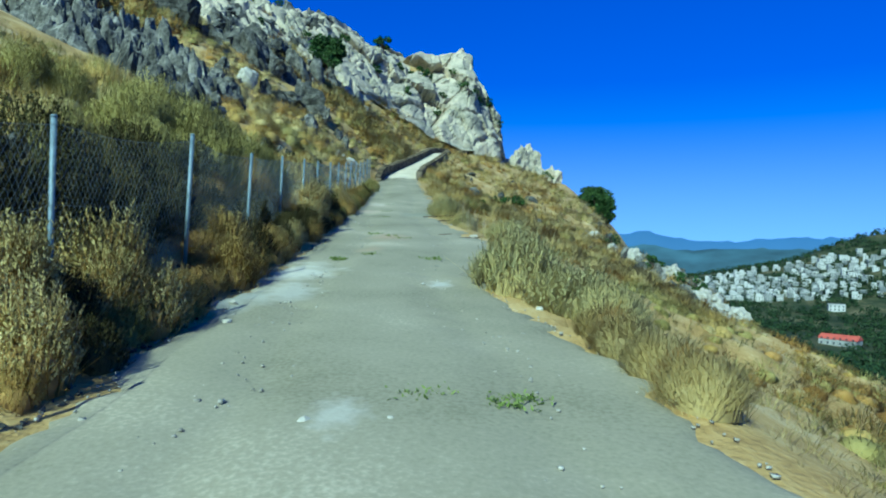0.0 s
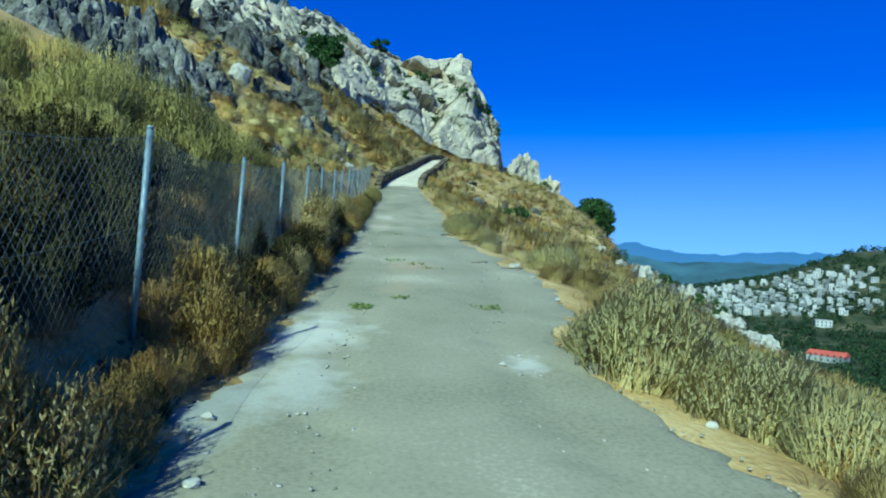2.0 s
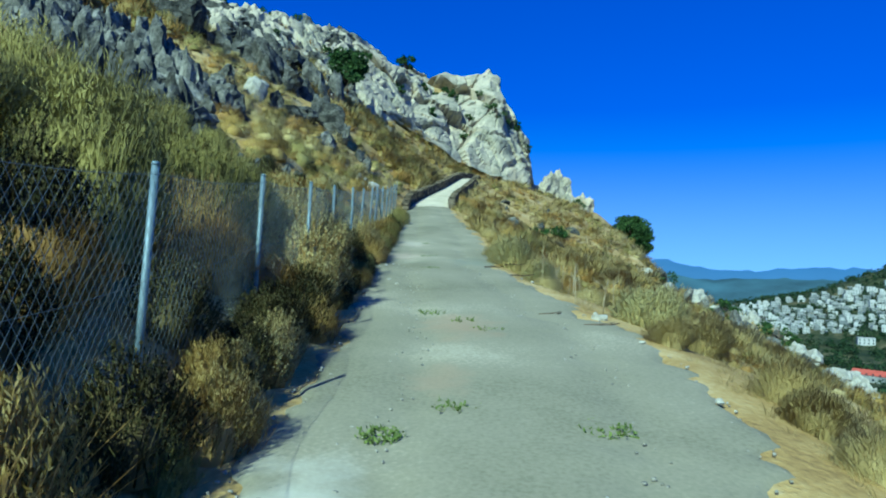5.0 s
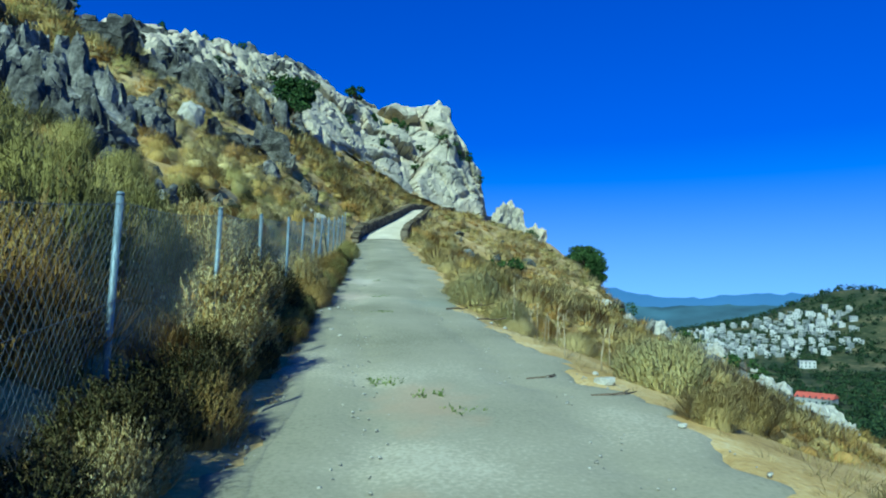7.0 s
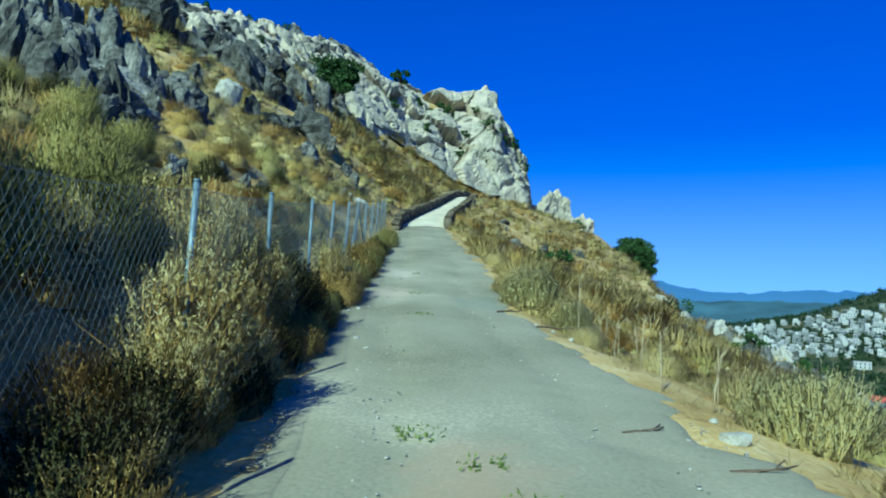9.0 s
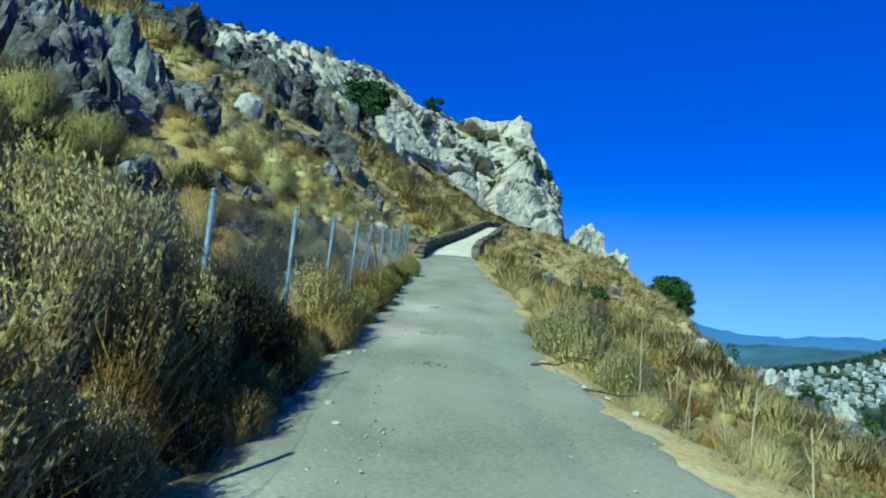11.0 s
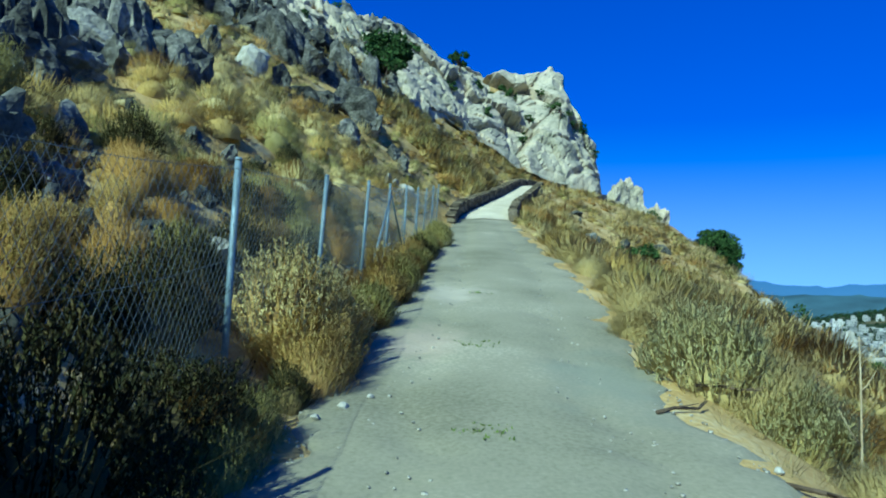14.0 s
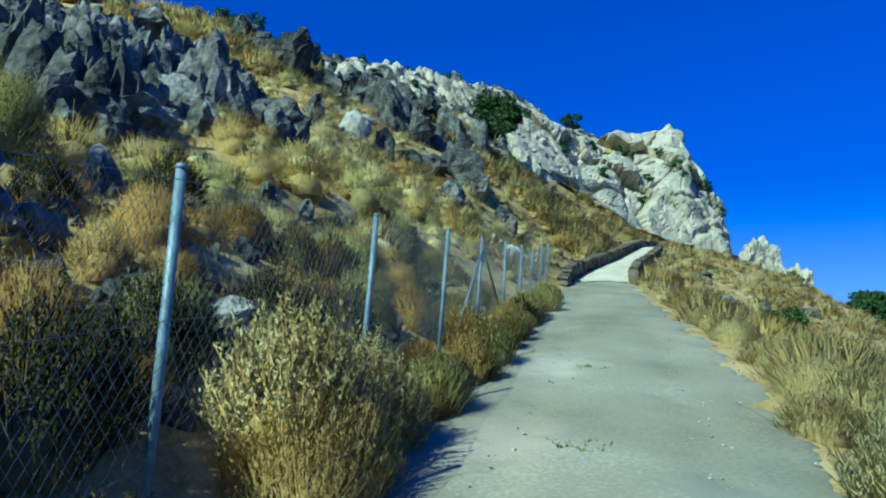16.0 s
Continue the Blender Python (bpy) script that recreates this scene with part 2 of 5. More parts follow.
def stain(mat, at, radius, color, strength):
    """A worn or dusty patch with a ragged edge on a surface."""
    n, l = mat.node_tree.nodes, mat.node_tree.links
    bsdf = n["Principled BSDF"]
    source = bsdf.inputs["Base Color"].links[0].from_socket
    geo, dist, rag = n.new("ShaderNodeNewGeometry"), n.new("ShaderNodeVectorMath"), n.new("ShaderNodeTexNoise")
    dist.operation = "DISTANCE"
    flat = n.new("ShaderNodeVectorMath")
    flat.operation = "MULTIPLY"
    flat.inputs[1].default_value = (1.3, 0.75, 0.0)
    dist.inputs[1].default_value = (at[0] * 1.3, at[1] * 0.75, 0)
    rag.inputs["Scale"].default_value, rag.inputs["Detail"].default_value = 2.2 / radius, 5
    l.new(geo.outputs["Position"], flat.inputs[0])
    l.new(geo.outputs["Position"], rag.inputs["Vector"])
    l.new(flat.outputs[0], dist.inputs[0])
    reach = n.new("ShaderNodeMath")
    reach.operation = "MULTIPLY_ADD"
    reach.inputs[1].default_value, = (1.6 * radius,)
    l.new(rag.outputs[0], reach.inputs[0])
    reach.inputs[2].default_value = -0.8 * radius
    inner = n.new("ShaderNodeMath")
    inner.operation = "ADD"
    l.new(dist.outputs["Value"], inner.inputs[0])
    l.new(reach.outputs[0], inner.inputs[1])
    ramp = n.new("ShaderNodeMapRange")
    ramp.inputs["From Min"].default_value, ramp.inputs["From Max"].default_value = radius, radius * 0.25
    ramp.inputs["To Min"].default_value, ramp.inputs["To Max"].default_value = 0, strength
    l.new(inner.outputs[0], ramp.inputs["Value"])
    mix = n.new("ShaderNodeMix")
    mix.data_type = "RGBA"
    l.new(ramp.outputs[0], mix.inputs["Factor"])
    l.new(source, mix.inputs["A"])
    mix.inputs["B"].default_value = (*color, 1)
    l.new(mix.outputs["Result"], bsdf.inputs["Base Color"])


stain(M_ROAD, (-1.35, 6.9), 0.9, (0.58, 0.56, 0.48), 0.62)
stain(M_ROAD, (-1.25, 5.1), 0.7, (0.58, 0.57, 0.51), 0.42)
stain(M_ROAD, (-1.9, 4.4), 0.8, (0.36, 0.37, 0.33), 0.6)
stain(M_ROAD, (0.85, 5.9), 0.3, (0.60, 0.59, 0.55), 0.4)
stain(M_ROAD, (0.0, 0.4), 0.3, (0.55, 0.53, 0.48), 0.4)
stain(M_ROAD, (-0.2, 12.6), 0.8, (0.34, 0.235, 0.15), 0.5)
stain(M_ROAD, (-0.5, 9.9), 0.5, (0.33, 0.24, 0.16), 0.4)
stain(M_ROAD, (-1.4, 22.8), 0.8, (0.42, 0.33, 0.26), 0.5)
stain(M_ROAD, (-1.2, 26.5), 0.9, (0.50, 0.44, 0.36), 0.5)
stain(M_ROAD, (0.5, 21.5), 1.1, (0.20, 0.215, 0.175), 0.5)

# ---- ground, one sheet to the horizon ----
def steps(*spans):
    out = []
    for a, b, d in spans:
        out += list(np.linspace(a, b, max(2, int(round((b - a) / d)) + 1))[:-1])
    return np.array(out + [spans[-1][1]])


gx = steps((-4800, -900, 260), (-900, -200, 50), (-200, -60, 10), (-60, -28, 1.2), (-28, 26, 0.35), (26, 60, 1.2), (60, 200, 7), (200, 1300, 28), (1300, 4800, 190))
gy = steps((-4800, -400, 400), (-400, -40, 30), (-40, -12, 3), (-12, 62, 0.35), (62, 150, 0.9), (150, 260, 6), (260, 1500, 28), (1500, 4800, 150))
GX, GY = np.meshgrid(gx, gy)
GZ = land(GX, GY)
under = (GX > road_left(GY) + 0.3) & (GX < road_right(GY) - 0.3) & (GY < 96) & (GY > -14)
GZ = GZ - 0.12 * under
ground = tagged(new("ground", grid_mesh("ground", GX, GY, GZ, (M_HILL, M_VALLEY))), "dry golden hillside of earth and stubble above a green valley", "ground", kind="structure")
cz = (GZ[:-1, :-1] + GZ[1:, 1:]) / 2
cx = (GX[:-1, :-1] + GX[1:, 1:]) / 2
cy = (GY[:-1, :-1] + GY[1:, 1:]) / 2
ground.data.polygons.foreach_set("material_index", ((cz < -36) | (np.hypot(cx, cy) > 330)).astype(np.int32).ravel())

# ---- dirt road and the concrete stretch ----
def road_sheet(name, y0, y1, dy, nx, lift, mat, ragged):
    ys = np.arange(y0, y1 + dy / 2, dy)
    us = np.linspace(0, 1, nx)
    U, Y = np.meshgrid(us, ys)
    L = road_left(Y) - 0.12 + ragged * (0.2 * wobble(Y, 0 * Y, 0.55, 1) + 0.12 * wobble(Y, 0 * Y, 0.16, 2))
    R = road_right(Y) + 0.12 + ragged * (0.22 * wobble(Y, 0 * Y, 0.6, 3) + 0.13 * wobble(Y, 0 * Y, 0.18, 4))
    X = L + (R - L) * U
    edge = np.minimum(U, 1 - U) * (R - L)
    crown = 0.05 * np.sin(np.pi * U) + 0.002 * wobble(X, Y, 0.5, 8) + 0.004 * wobble(X, Y, 0.12, 9)
    ruts = -0.035 * np.exp(-((U - 0.27) / 0.07) ** 2) - 0.03 * np.exp(-((U - 0.74) / 0.07) ** 2)
    Z = road_z(Y) + lift + (crown + ruts) * np.clip(edge / 0.4, 0, 1) - 0.09 * np.clip(1 - edge / 0.16, 0, 1)
    return new(name, grid_mesh(name, X, Y, Z, (mat,)))


tagged(road_sheet("road", -13.5, 50, 0.12, 44, 0.03, M_ROAD, 1.0), "pale grey-green beaten dirt track climbing the slope", "dirt track", kind="structure")
tagged(road_sheet("road_concrete", 49.5, 96, 0.5, 14, 0.07, M_CONCRETE, 0.0), "pale sunlit concrete stretch of the track between low walls", "concrete track", kind="structure")


# ---- helpers for things ----
def part(name, me, parent, label=""):
    ob = new(name, me)
    ob.parent = parent
    if label:
        ob["label"] = label
    return ob


def thing(name, at, label, category, group="", kind=""):
    ob = new(name)
    ob.matrix_basis = at
    ob.empty_display_size = 0.2
    return tagged(ob, label, category, group, kind)


class Shape:
    """Gathers vertices and faces into one mesh."""

    def __init__(self):
        self.v, self.f, self.n = [], [], 0

    def add(self, verts, faces):
        self.f += [tuple(i + self.n for i in f) for f in faces]
        self.v += [tuple(p) for p in verts]
        self.n = len(self.v)

    def tube(self, pts, radii, sides=8, cap=True):
        rings = []
        pts = [Vector(p) for p in pts]
        for i, p in enumerate(pts):
            d = (pts[min(i + 1, len(pts) - 1)] - pts[max(i - 1, 0)]).normalized()
            a = d.orthogonal().normalized() if i == 0 else (a - d * a.dot(d)).normalized()
            b = d.cross(a)
            rings += [p + (a * math.cos(2 * math.pi * k / sides) + b * math.sin(2 * math.pi * k / sides)) * radii[i] for k in range(sides)]
        faces = [(r * sides + k, r * sides + (k + 1) % sides, (r + 1) * sides + (k + 1) % sides, (r + 1) * sides + k)
                 for r in range(len(pts) - 1) for k in range(sides)]
        if cap:
            faces += [tuple(range(sides))[::-1], tuple((len(pts) - 1) * sides + k for k in range(sides))]
        self.add(rings, faces)

    def box(self, lo, hi, turn=None):
        c = [Vector((x, y, z)) for z in (lo[2], hi[2]) for y in (lo[1], hi[1]) for x in (lo[0], hi[0])]
        if turn is not None:
            c = [turn @ p for p in c]
        self.add(c, [(0, 2, 3, 1), (4, 5, 7, 6), (0, 1, 5, 4), (2, 6, 7, 3), (0, 4, 6, 2), (1, 3, 7, 5)])

    def mesh(self, name, mat, smooth=False):
        me = bpy.data.meshes.new(name)
        me.from_pydata(self.v, [], self.f)
        me.materials.append(mat)
        if smooth:
            me.shade_smooth()
        me.update()
        return me


def fbm(p, octaves=4):
    return noise.fractal(p, 1.0, 2.0, octaves)


def rock_mesh(name, seed, mat, size=(1, 1, 1), cuts=9, rough=0.16, level=3):
    """A broken limestone block: a ball cut by random planes, then roughened."""
    rnd = random.Random(seed)
    bm = bmesh.new()
    bmesh.ops.create_icosphere(bm, subdivisions=level, radius=1.0)
    planes = []
    for _ in range(cuts):
        d = Vector((rnd.gauss(0, 1), rnd.gauss(0, 1), rnd.gauss(0, 0.7))).normalized()
        planes.append((d, rnd.uniform(0.45, 0.85)))
    off = Vector((seed * 3.1, seed * 1.7, 0))
    for v in bm.verts:
        p = v.co.copy()
        for d, h in planes:
            k = p.dot(d) - h
            if k > 0:
                p -= d * k * 0.92
        r = 1 + rough * fbm(v.co * 2.2 + off, 5) - 0.5 * rough * abs(noise.noise(v.co * 5 + off))
        v.co = Vector((p.x * r * size[0], p.y * r * size[1], p.z * r * size[2]))
    me = bpy.data.meshes.new(name)
    bm.to_mesh(me)
    bm.free()
    me.materials.append(mat)
    return me


# ---- low rubble walls beside the concrete stretch ----
def stone_block(seed):
    """One rough wall stone, a unit block with knocked-off corners."""
    g = random.Random(seed)
    bm = bmesh.new()
    bmesh.ops.create_cube(bm, size=1.0)
    bmesh.ops.bevel(bm, geom=bm.edges[:], offset=0.09, segments=1, affect="EDGES")
    for v in bm.verts:
        v.co += Vector((g.uniform(-0.05, 0.05), g.uniform(-0.05, 0.05), g.uniform(-0.05, 0.05)))
    me = bpy.data.meshes.new("stone")
    bm.to_mesh(me)
    bm.free()
    me.materials.append(M_WALL_STONE)
    return me


M_WALL_STONE = material("rubble_stone", ((0.05, 0.042, 0.03), (0.12, 0.10, 0.07), (0.20, 0.17, 0.12)), 2.0, 0.95, 0.6, 9, (0.35, 0.68), per_object=0.3)
BLOCKS = [stone_block(90 + i) for i in range(6)]


def rubble_wall(name, y0, y1, side, height, label):
    """Irregular stones laid in courses along one edge of the track."""
    rnd = random.Random(int(y0 * 7))
    base = thing(name, Matrix(), label, "rubble wall")
    rest = Shape()

    def lay(at, wide, deep, low, high):
        m = at @ Matrix.Translation((0, 0, (low + high) / 2)) @ Matrix.Diagonal((deep, wide, high - low, 1))
        if at.translation.y < 66:
            part("stone", BLOCKS[rnd.randrange(6)], base).matrix_basis = m
        else:
            rest.box((-0.5, -0.5, -0.5), (0.5, 0.5, 0.5), m)

    y = y0
    while y < y1:
        w = rnd.uniform(0.5, 1.0)
        x = float(road_left(y)) - 0.25 if side < 0 else float(road_right(y)) + 0.22
        z = float(road_z(y))
        line = math.atan2(-float(road_left(y + 1) - road_left(y)), 1)
        top = z + height * min(1, 0.45 + (y - y0) / 6)
        course = z - 0.4
        while course < top - 0.03:
            h = min(rnd.uniform(0.2, 0.34), top + 0.05 - course)
            lay(Matrix.Translation((x + rnd.uniform(-0.05, 0.05), y, course)) @ Matrix.Rotation(line + rnd.uniform(-0.06, 0.06), 4, "Z"), w, 0.44, 0.0, h)
            course += h
        lay(Matrix.Translation((x, y + rnd.uniform(-0.1, 0.1), course)) @ Matrix.Rotation(line, 4, "Z"), w * 1.02, 0.52, -0.02, rnd.uniform(0.08, 0.15))
        y += w * 0.98
    part("far_stones", rest.mesh("far_stones", M_WALL), base)["kind"] = "stuff"
    return base


rubble_wall("rubble_wall", 46.5, 92, -1, 0.6, "low dark rubble retaining wall along the concrete track")
rubble_wall("rubble_wall", 50.0, 92, 1, 0.4, "low rubble parapet on the valley edge of the track")

# ---- chain-link fence ----
fence = thing("fence", Matrix(), "galvanised chain-link fence with thin steel posts among dry scrub", "fence")
POST_Y = [2.0 + 3.0 * i for i in range(-3, 15)]
post_shape = Shape()
post_shape.tube([(0, 0, -0.35), (0, 0, 0.6), (0, 0, 1.62)], (0.027, 0.027, 0.027), 10)
post_shape.tube([(0, 0, 1.62), (0, 0, 1.645)], (0.032, 0.024), 10)
post_me = post_shape.mesh("post", M_STEEL, True)
rnd = random.Random(5)


post_x = curve((-7, 2, 5, 8, 11, 14, 17, 20, 23, 26, 29, 53), (-2.7, -2.68, -2.49, -2.46, -2.52, -2.54, -2.63, -2.62, -2.68, -2.71, -2.8, -3.0))
post_top = curve((-7, 2, 5, 8, 11, 14, 17, 20, 23, 38, 56), (0.95, 1.87, 2.21, 2.38, 2.73, 3.05, 3.38, 3.72, 4.08, 6.05, 9.2))
for y in POST_Y:
    p = part("post", post_me, fence)
    lean = rnd.uniform(0.6, 2.6)
    p.matrix_basis = pose(float(post_x(y)) - 1.63 * math.sin(radians(lean)), y, float(post_top(y)) - 1.63, rnd.uniform(-0.8, 0.8), lean, 0)
brace = Shape()
brace.tube([(float(post_x(29)) + 0.03, 29.05, float(post_top(29)) - 0.25), (float(post_x(29)) + 0.05, 31.2, float(post_top(31.2)) - 1.6)], (0.022, 0.022), 8)
brace.tube([(float(post_x(29)) + 0.03, 28.95, float(post_top(29)) - 0.25), (float(post_x(29)) + 0.05, 26.8, float(post_top(26.8)) - 1.6)], (0.022, 0.022), 8)
part("brace", brace.mesh("brace", M_STEEL, True), fence)
for a, b in zip(POST_Y[:-1], POST_Y[1:]):
    # one bay of wire netting: two families of slanted wires and three straining wires
    s = Shape()
    pitch = 0.085 if b < 27 else 0.17
    gauge = 0.0014 if b < 27 else 0.0028
    ha, hb = float(post_top(a)) - 0.06, float(post_top(b)) - 0.06
    tall = 1.42
    sag = rnd.uniform(0.02, 0.09)

    def spot(u, v):
        x = float(post_x(a)) + float(post_x(b) - post_x(a)) * u - 0.04 * (1 - v) + 0.035 * math.sin(u * 7 + a) * math.sin(v * 3 + b)
        return (x + 0.03, a + (b - a) * u, ha + (hb - ha) * u - sag * math.sin(math.pi * u) - tall * (1 - v))

    run = (b - a)
    slope = 1.35
    for sign in (1, -1):
        c = -tall / slope
        while c < run:
            # a wire starts at c on the bottom and climbs with the slope
            lo_v, hi_v = max(0, -c * slope), min(tall, (run - c) * slope)
            if hi_v - lo_v > 0.03:
                pts = []
                for k in range(4):
                    v = lo_v + (hi_v - lo_v) * k / 3
                    u = (c + v / slope) / run
                    pts.append(spot(u if sign > 0 else 1 - u, v / tall))
                s.tube(pts, (gauge,) * 4, 3, False)
            c += pitch
    for v in (0.01, 0.5, 0.99):
        s.tube([spot(k / 6, v) for k in range(7)], (0.0022,) * 7, 3, False)
    part("wire_netting", s.mesh("wire_netting", M_WIRE), fence)

# ---- rocks ----
ROCKS = [rock_mesh("rock", 11 + i, M_ROCK, ((1, 0.8, 0.75), (0.8, 1, 0.9), (0.7, 0.75, 1.15), (1.2, 0.8, 0.6), (0.6, 0.65, 1.2), (1, 1, 0.8))[i % 6], 10 + i % 4, 0.32) for i in range(12)]
TALL = [rock_mesh("rock", 61 + i, M_ROCK, (0.6, 0.65, 1.05), 12, 0.28) for i in range(6)]


def rock_pose(rnd, x, y, size, sink, tilt):
    z = land_z(x, y)
    return Matrix.LocRotScale((x, y, z + size * (0.55 - sink)), Euler([radians(rnd.uniform(-tilt, tilt)), radians(rnd.uniform(-tilt, tilt)), rnd.uniform(0, 6.28)]),
                              (size * rnd.uniform(0.8, 1.2), size * rnd.uniform(0.8, 1.2), size * rnd.uniform(0.8, 1.25)))


def put_rock(x, y, size, meshes, label, seed, sink=0.3, tilt=18, group=""):
    rnd = random.Random(seed)
    ob = new("rock", meshes[rnd.randrange(len(meshes))])
    ob.matrix_basis = rock_pose(rnd, x, y, size, sink, tilt)
    return tagged(ob, label, "rock", group)


def rock_field(spots, meshes, mat, label, seed, sink=0.3, tilt=20):
    """Broken rock that nobody could count, joined into one mesh."""
    rnd = random.Random(seed)
    arrays = []
    for me in meshes:
        co = np.empty(len(me.vertices) * 3)
        me.vertices.foreach_get("co", co)
        fa = np.empty(len(me.loops), np.int64)
        me.loops.foreach_get("vertex_index", fa)
        arrays.append((co.reshape(-1, 3), fa.reshape(-1, 3)))
    vs, fs, n = [], [], 0
    for x, y, size in spots:
        co, fa = arrays[rnd.randrange(len(arrays))]
        m = np.array(rock_pose(rnd, x, y, size, sink, tilt))
        vs.append(co @ m[:3, :3].T + m[:3, 3])
        fs.append(fa + n)
        n += len(co)
    me = mesh_from("rubble", np.concatenate(vs), np.concatenate(fs), (mat,))
    tagged(new("rubble", me), label, "rocks", kind="stuff")


rnd = random.Random(8)
SMALL = [rock_mesh("rock", 161 + i, M_ROCK, ((0.75, 0.7, 0.9), (1, 0.8, 0.65), (0.65, 0.8, 0.95))[i % 3], 11, 0.24, 2) for i in range(9)]


def outcrop_spot():
    u = rnd.random()
    return -25.5 + 12 * u + rnd.uniform(-2.5, 2.5), 44 - 9.5 * u + rnd.uniform(-4.5, 4.5), u


def outcrop_mesh(name, x0, x1, y0, y1, step, tall, cell, mask, mat):
    """A mass of limestone broken into fluted blocks, standing out of the slope."""
    xs, ys = np.arange(x0, x1, step), np.arange(y0, y1, step)
    X, Y = np.meshgrid(xs, ys)
    Z = land(X, Y)
    H = np.empty_like(Z)
    for i in range(len(ys)):
        for j in range(len(xs)):
            p = Vector((X[i, j], Y[i, j] * 0.8, 0.25 * Z[i, j]))
            warp = noise.noise_vector(p * 0.5) * 0.5
            d, near = noise.voronoi((p + warp) / cell)
            d2, near2 = noise.voronoi((p + warp * 0.5) / (cell * 0.4))
            block = 0.5 + 0.5 * noise.cell(near[0] * 9.7)
            chip = 0.5 + 0.5 * noise.cell(near2[0] * 5.3)
            H[i, j] = (0.35 + block) * tall * min(1, (d[1] - d[0]) * 7) + 0.35 * tall * chip * min(1, (d2[1] - d2[0]) * 4) + 0.12 * noise.fractal(p * 3, 1, 2, 3)
    M = np.clip(mask(X, Y) + 0.35 * wobble(X, Y, 1.3, 21), 0, 1)
    return grid_mesh(name, X, Y, Z - 0.5 + (H + 0.35) * M, (mat,))


def oval(cx, cy, a, b, turn):
    c, s_ = math.cos(turn), math.sin(turn)
    return lambda x, y: 2.6 * (1 - np.sqrt((((x - cx) * c + (y - cy) * s_) / a) ** 2 + ((-(x - cx) * s_ + (y - cy) * c) / b) ** 2))


OUTCROPS = (oval(-18.6, 37.6, 9.8, 6.0, -0.785), oval(-12.6, 29.4, 4.6, 2.0, -0.785), oval(-13.6, 60.5, 6.6, 3.4, 0.9))


def crest_mask(x, y):
    """Bare rock on the upper hillside and crest, broken by grassy patches."""
    edge = np.minimum((y - 60 - 5.0 * np.maximum(x + 10, 0)) / 5, (x + 30.5) / 3)
    return np.clip(np.minimum(np.minimum(edge, (road_left(y) - 1.2 - x) / 2), (119 - y) / 3), -1, 1) + 0.55 * wobble(x, y, 4.5, 31)


for name, args, label in (("rock_outcrop", (-30, -10.5, 28, 49, 0.16, 1.8, 1.1, OUTCROPS[0], M_ROCK), "dark fluted limestone outcrop rising from the dry slope"),
                          ("rock_outcrop", (-18, -7.5, 23, 36, 0.13, 1.5, 0.9, OUTCROPS[1], M_ROCK), "low dark broken limestone ledge among dry shrubs"),
                          ("rock_outcrop", (-21, -6.5, 52, 70, 0.17, 1.5, 1.5, OUTCROPS[2], M_ROCK), "grey limestone band across the upper slope"),
                          ("rock_outcrop", (-31, -1, 58, 120, 0.3, 1.15, 1.8, crest_mask, M_CLIFF), "pale broken limestone crest of the hill")):
    me = outcrop_mesh(name, *args)
    me.polygons.foreach_set("use_smooth", np.zeros(len(me.polygons), bool))
    tagged(new(name, me), label, "rock outcrop")
# the fluted outcrop high on the slope
for i in range(36):
    x, y, u = outcrop_spot()
    put_rock(x, y, rnd.uniform(0.7, 1.5) * (1.2 - 0.45 * u), TALL + ROCKS[2:5], "jagged fluted grey limestone block on the dry slope", 100 + i, 0.05, 14, "fluted limestone outcrop")
rock_field([(x, y, rnd.uniform(0.3, 0.9)) for x, y, u in (outcrop_spot() for _ in range(200))], SMALL, M_ROCK, "broken fluted limestone of the slope's outcrop", 1, 0.15, 16)


def crest_spot():
    u = 0.62 * rnd.random()
    return -27 + 31 * u + rnd.uniform(-3, 3), 80 + 40 * u + rnd.uniform(-12, 7)


def upper_spot():
    u = rnd.random()
    return -24 + 16 * u + rnd.uniform(-3, 3), 56 + 18 * u + rnd.uniform(-6, 9)


# crags along the upper slope and crest
for i in range(45):
    x, y = upper_spot()
    put_rock(x, y, rnd.uniform(0.8, 1.9), ROCKS, "weathered grey limestone boulder half buried in the slope", 300 + i, 0.4, 20, "boulders of the upper slope")
for i in range(50):
    x, y = crest_spot()
    put_rock(x, y, rnd.uniform(0.9, 1.9), ROCKS, "pale grey limestone crag on the crest of the hill", 500 + i, 0.55, 20, "crags of the crest")
rock_field([(*crest_spot(), rnd.uniform(0.4, 1.3)) for _ in range(330)] + [(*upper_spot(), rnd.uniform(0.3, 0.9)) for _ in range(160)], SMALL, M_CLIFF, "broken pale limestone covering the crest", 2, 0.4, 25)
rock_field([(rnd.uniform(-50, -24), rnd.uniform(40, 88), rnd.uniform(0.6, 1.6)) for _ in range(260)], SMALL, M_ROCK, "broken grey limestone behind the outcrop", 3, 0.3, 25)
rock_field([(rnd.uniform(-6.2, -3.0), rnd.uniform(17, 31), rnd.uniform(0.05, 0.24)) for _ in range(420)] + [(rnd.uniform(-2.6, -1.9), rnd.uniform(-1, 6.5), rnd.uniform(0.015, 0.05)) for _ in range(260)],
           SMALL[1:4], M_ROCK, "small broken stones on the bank above the track", 4, 0.35, 40)
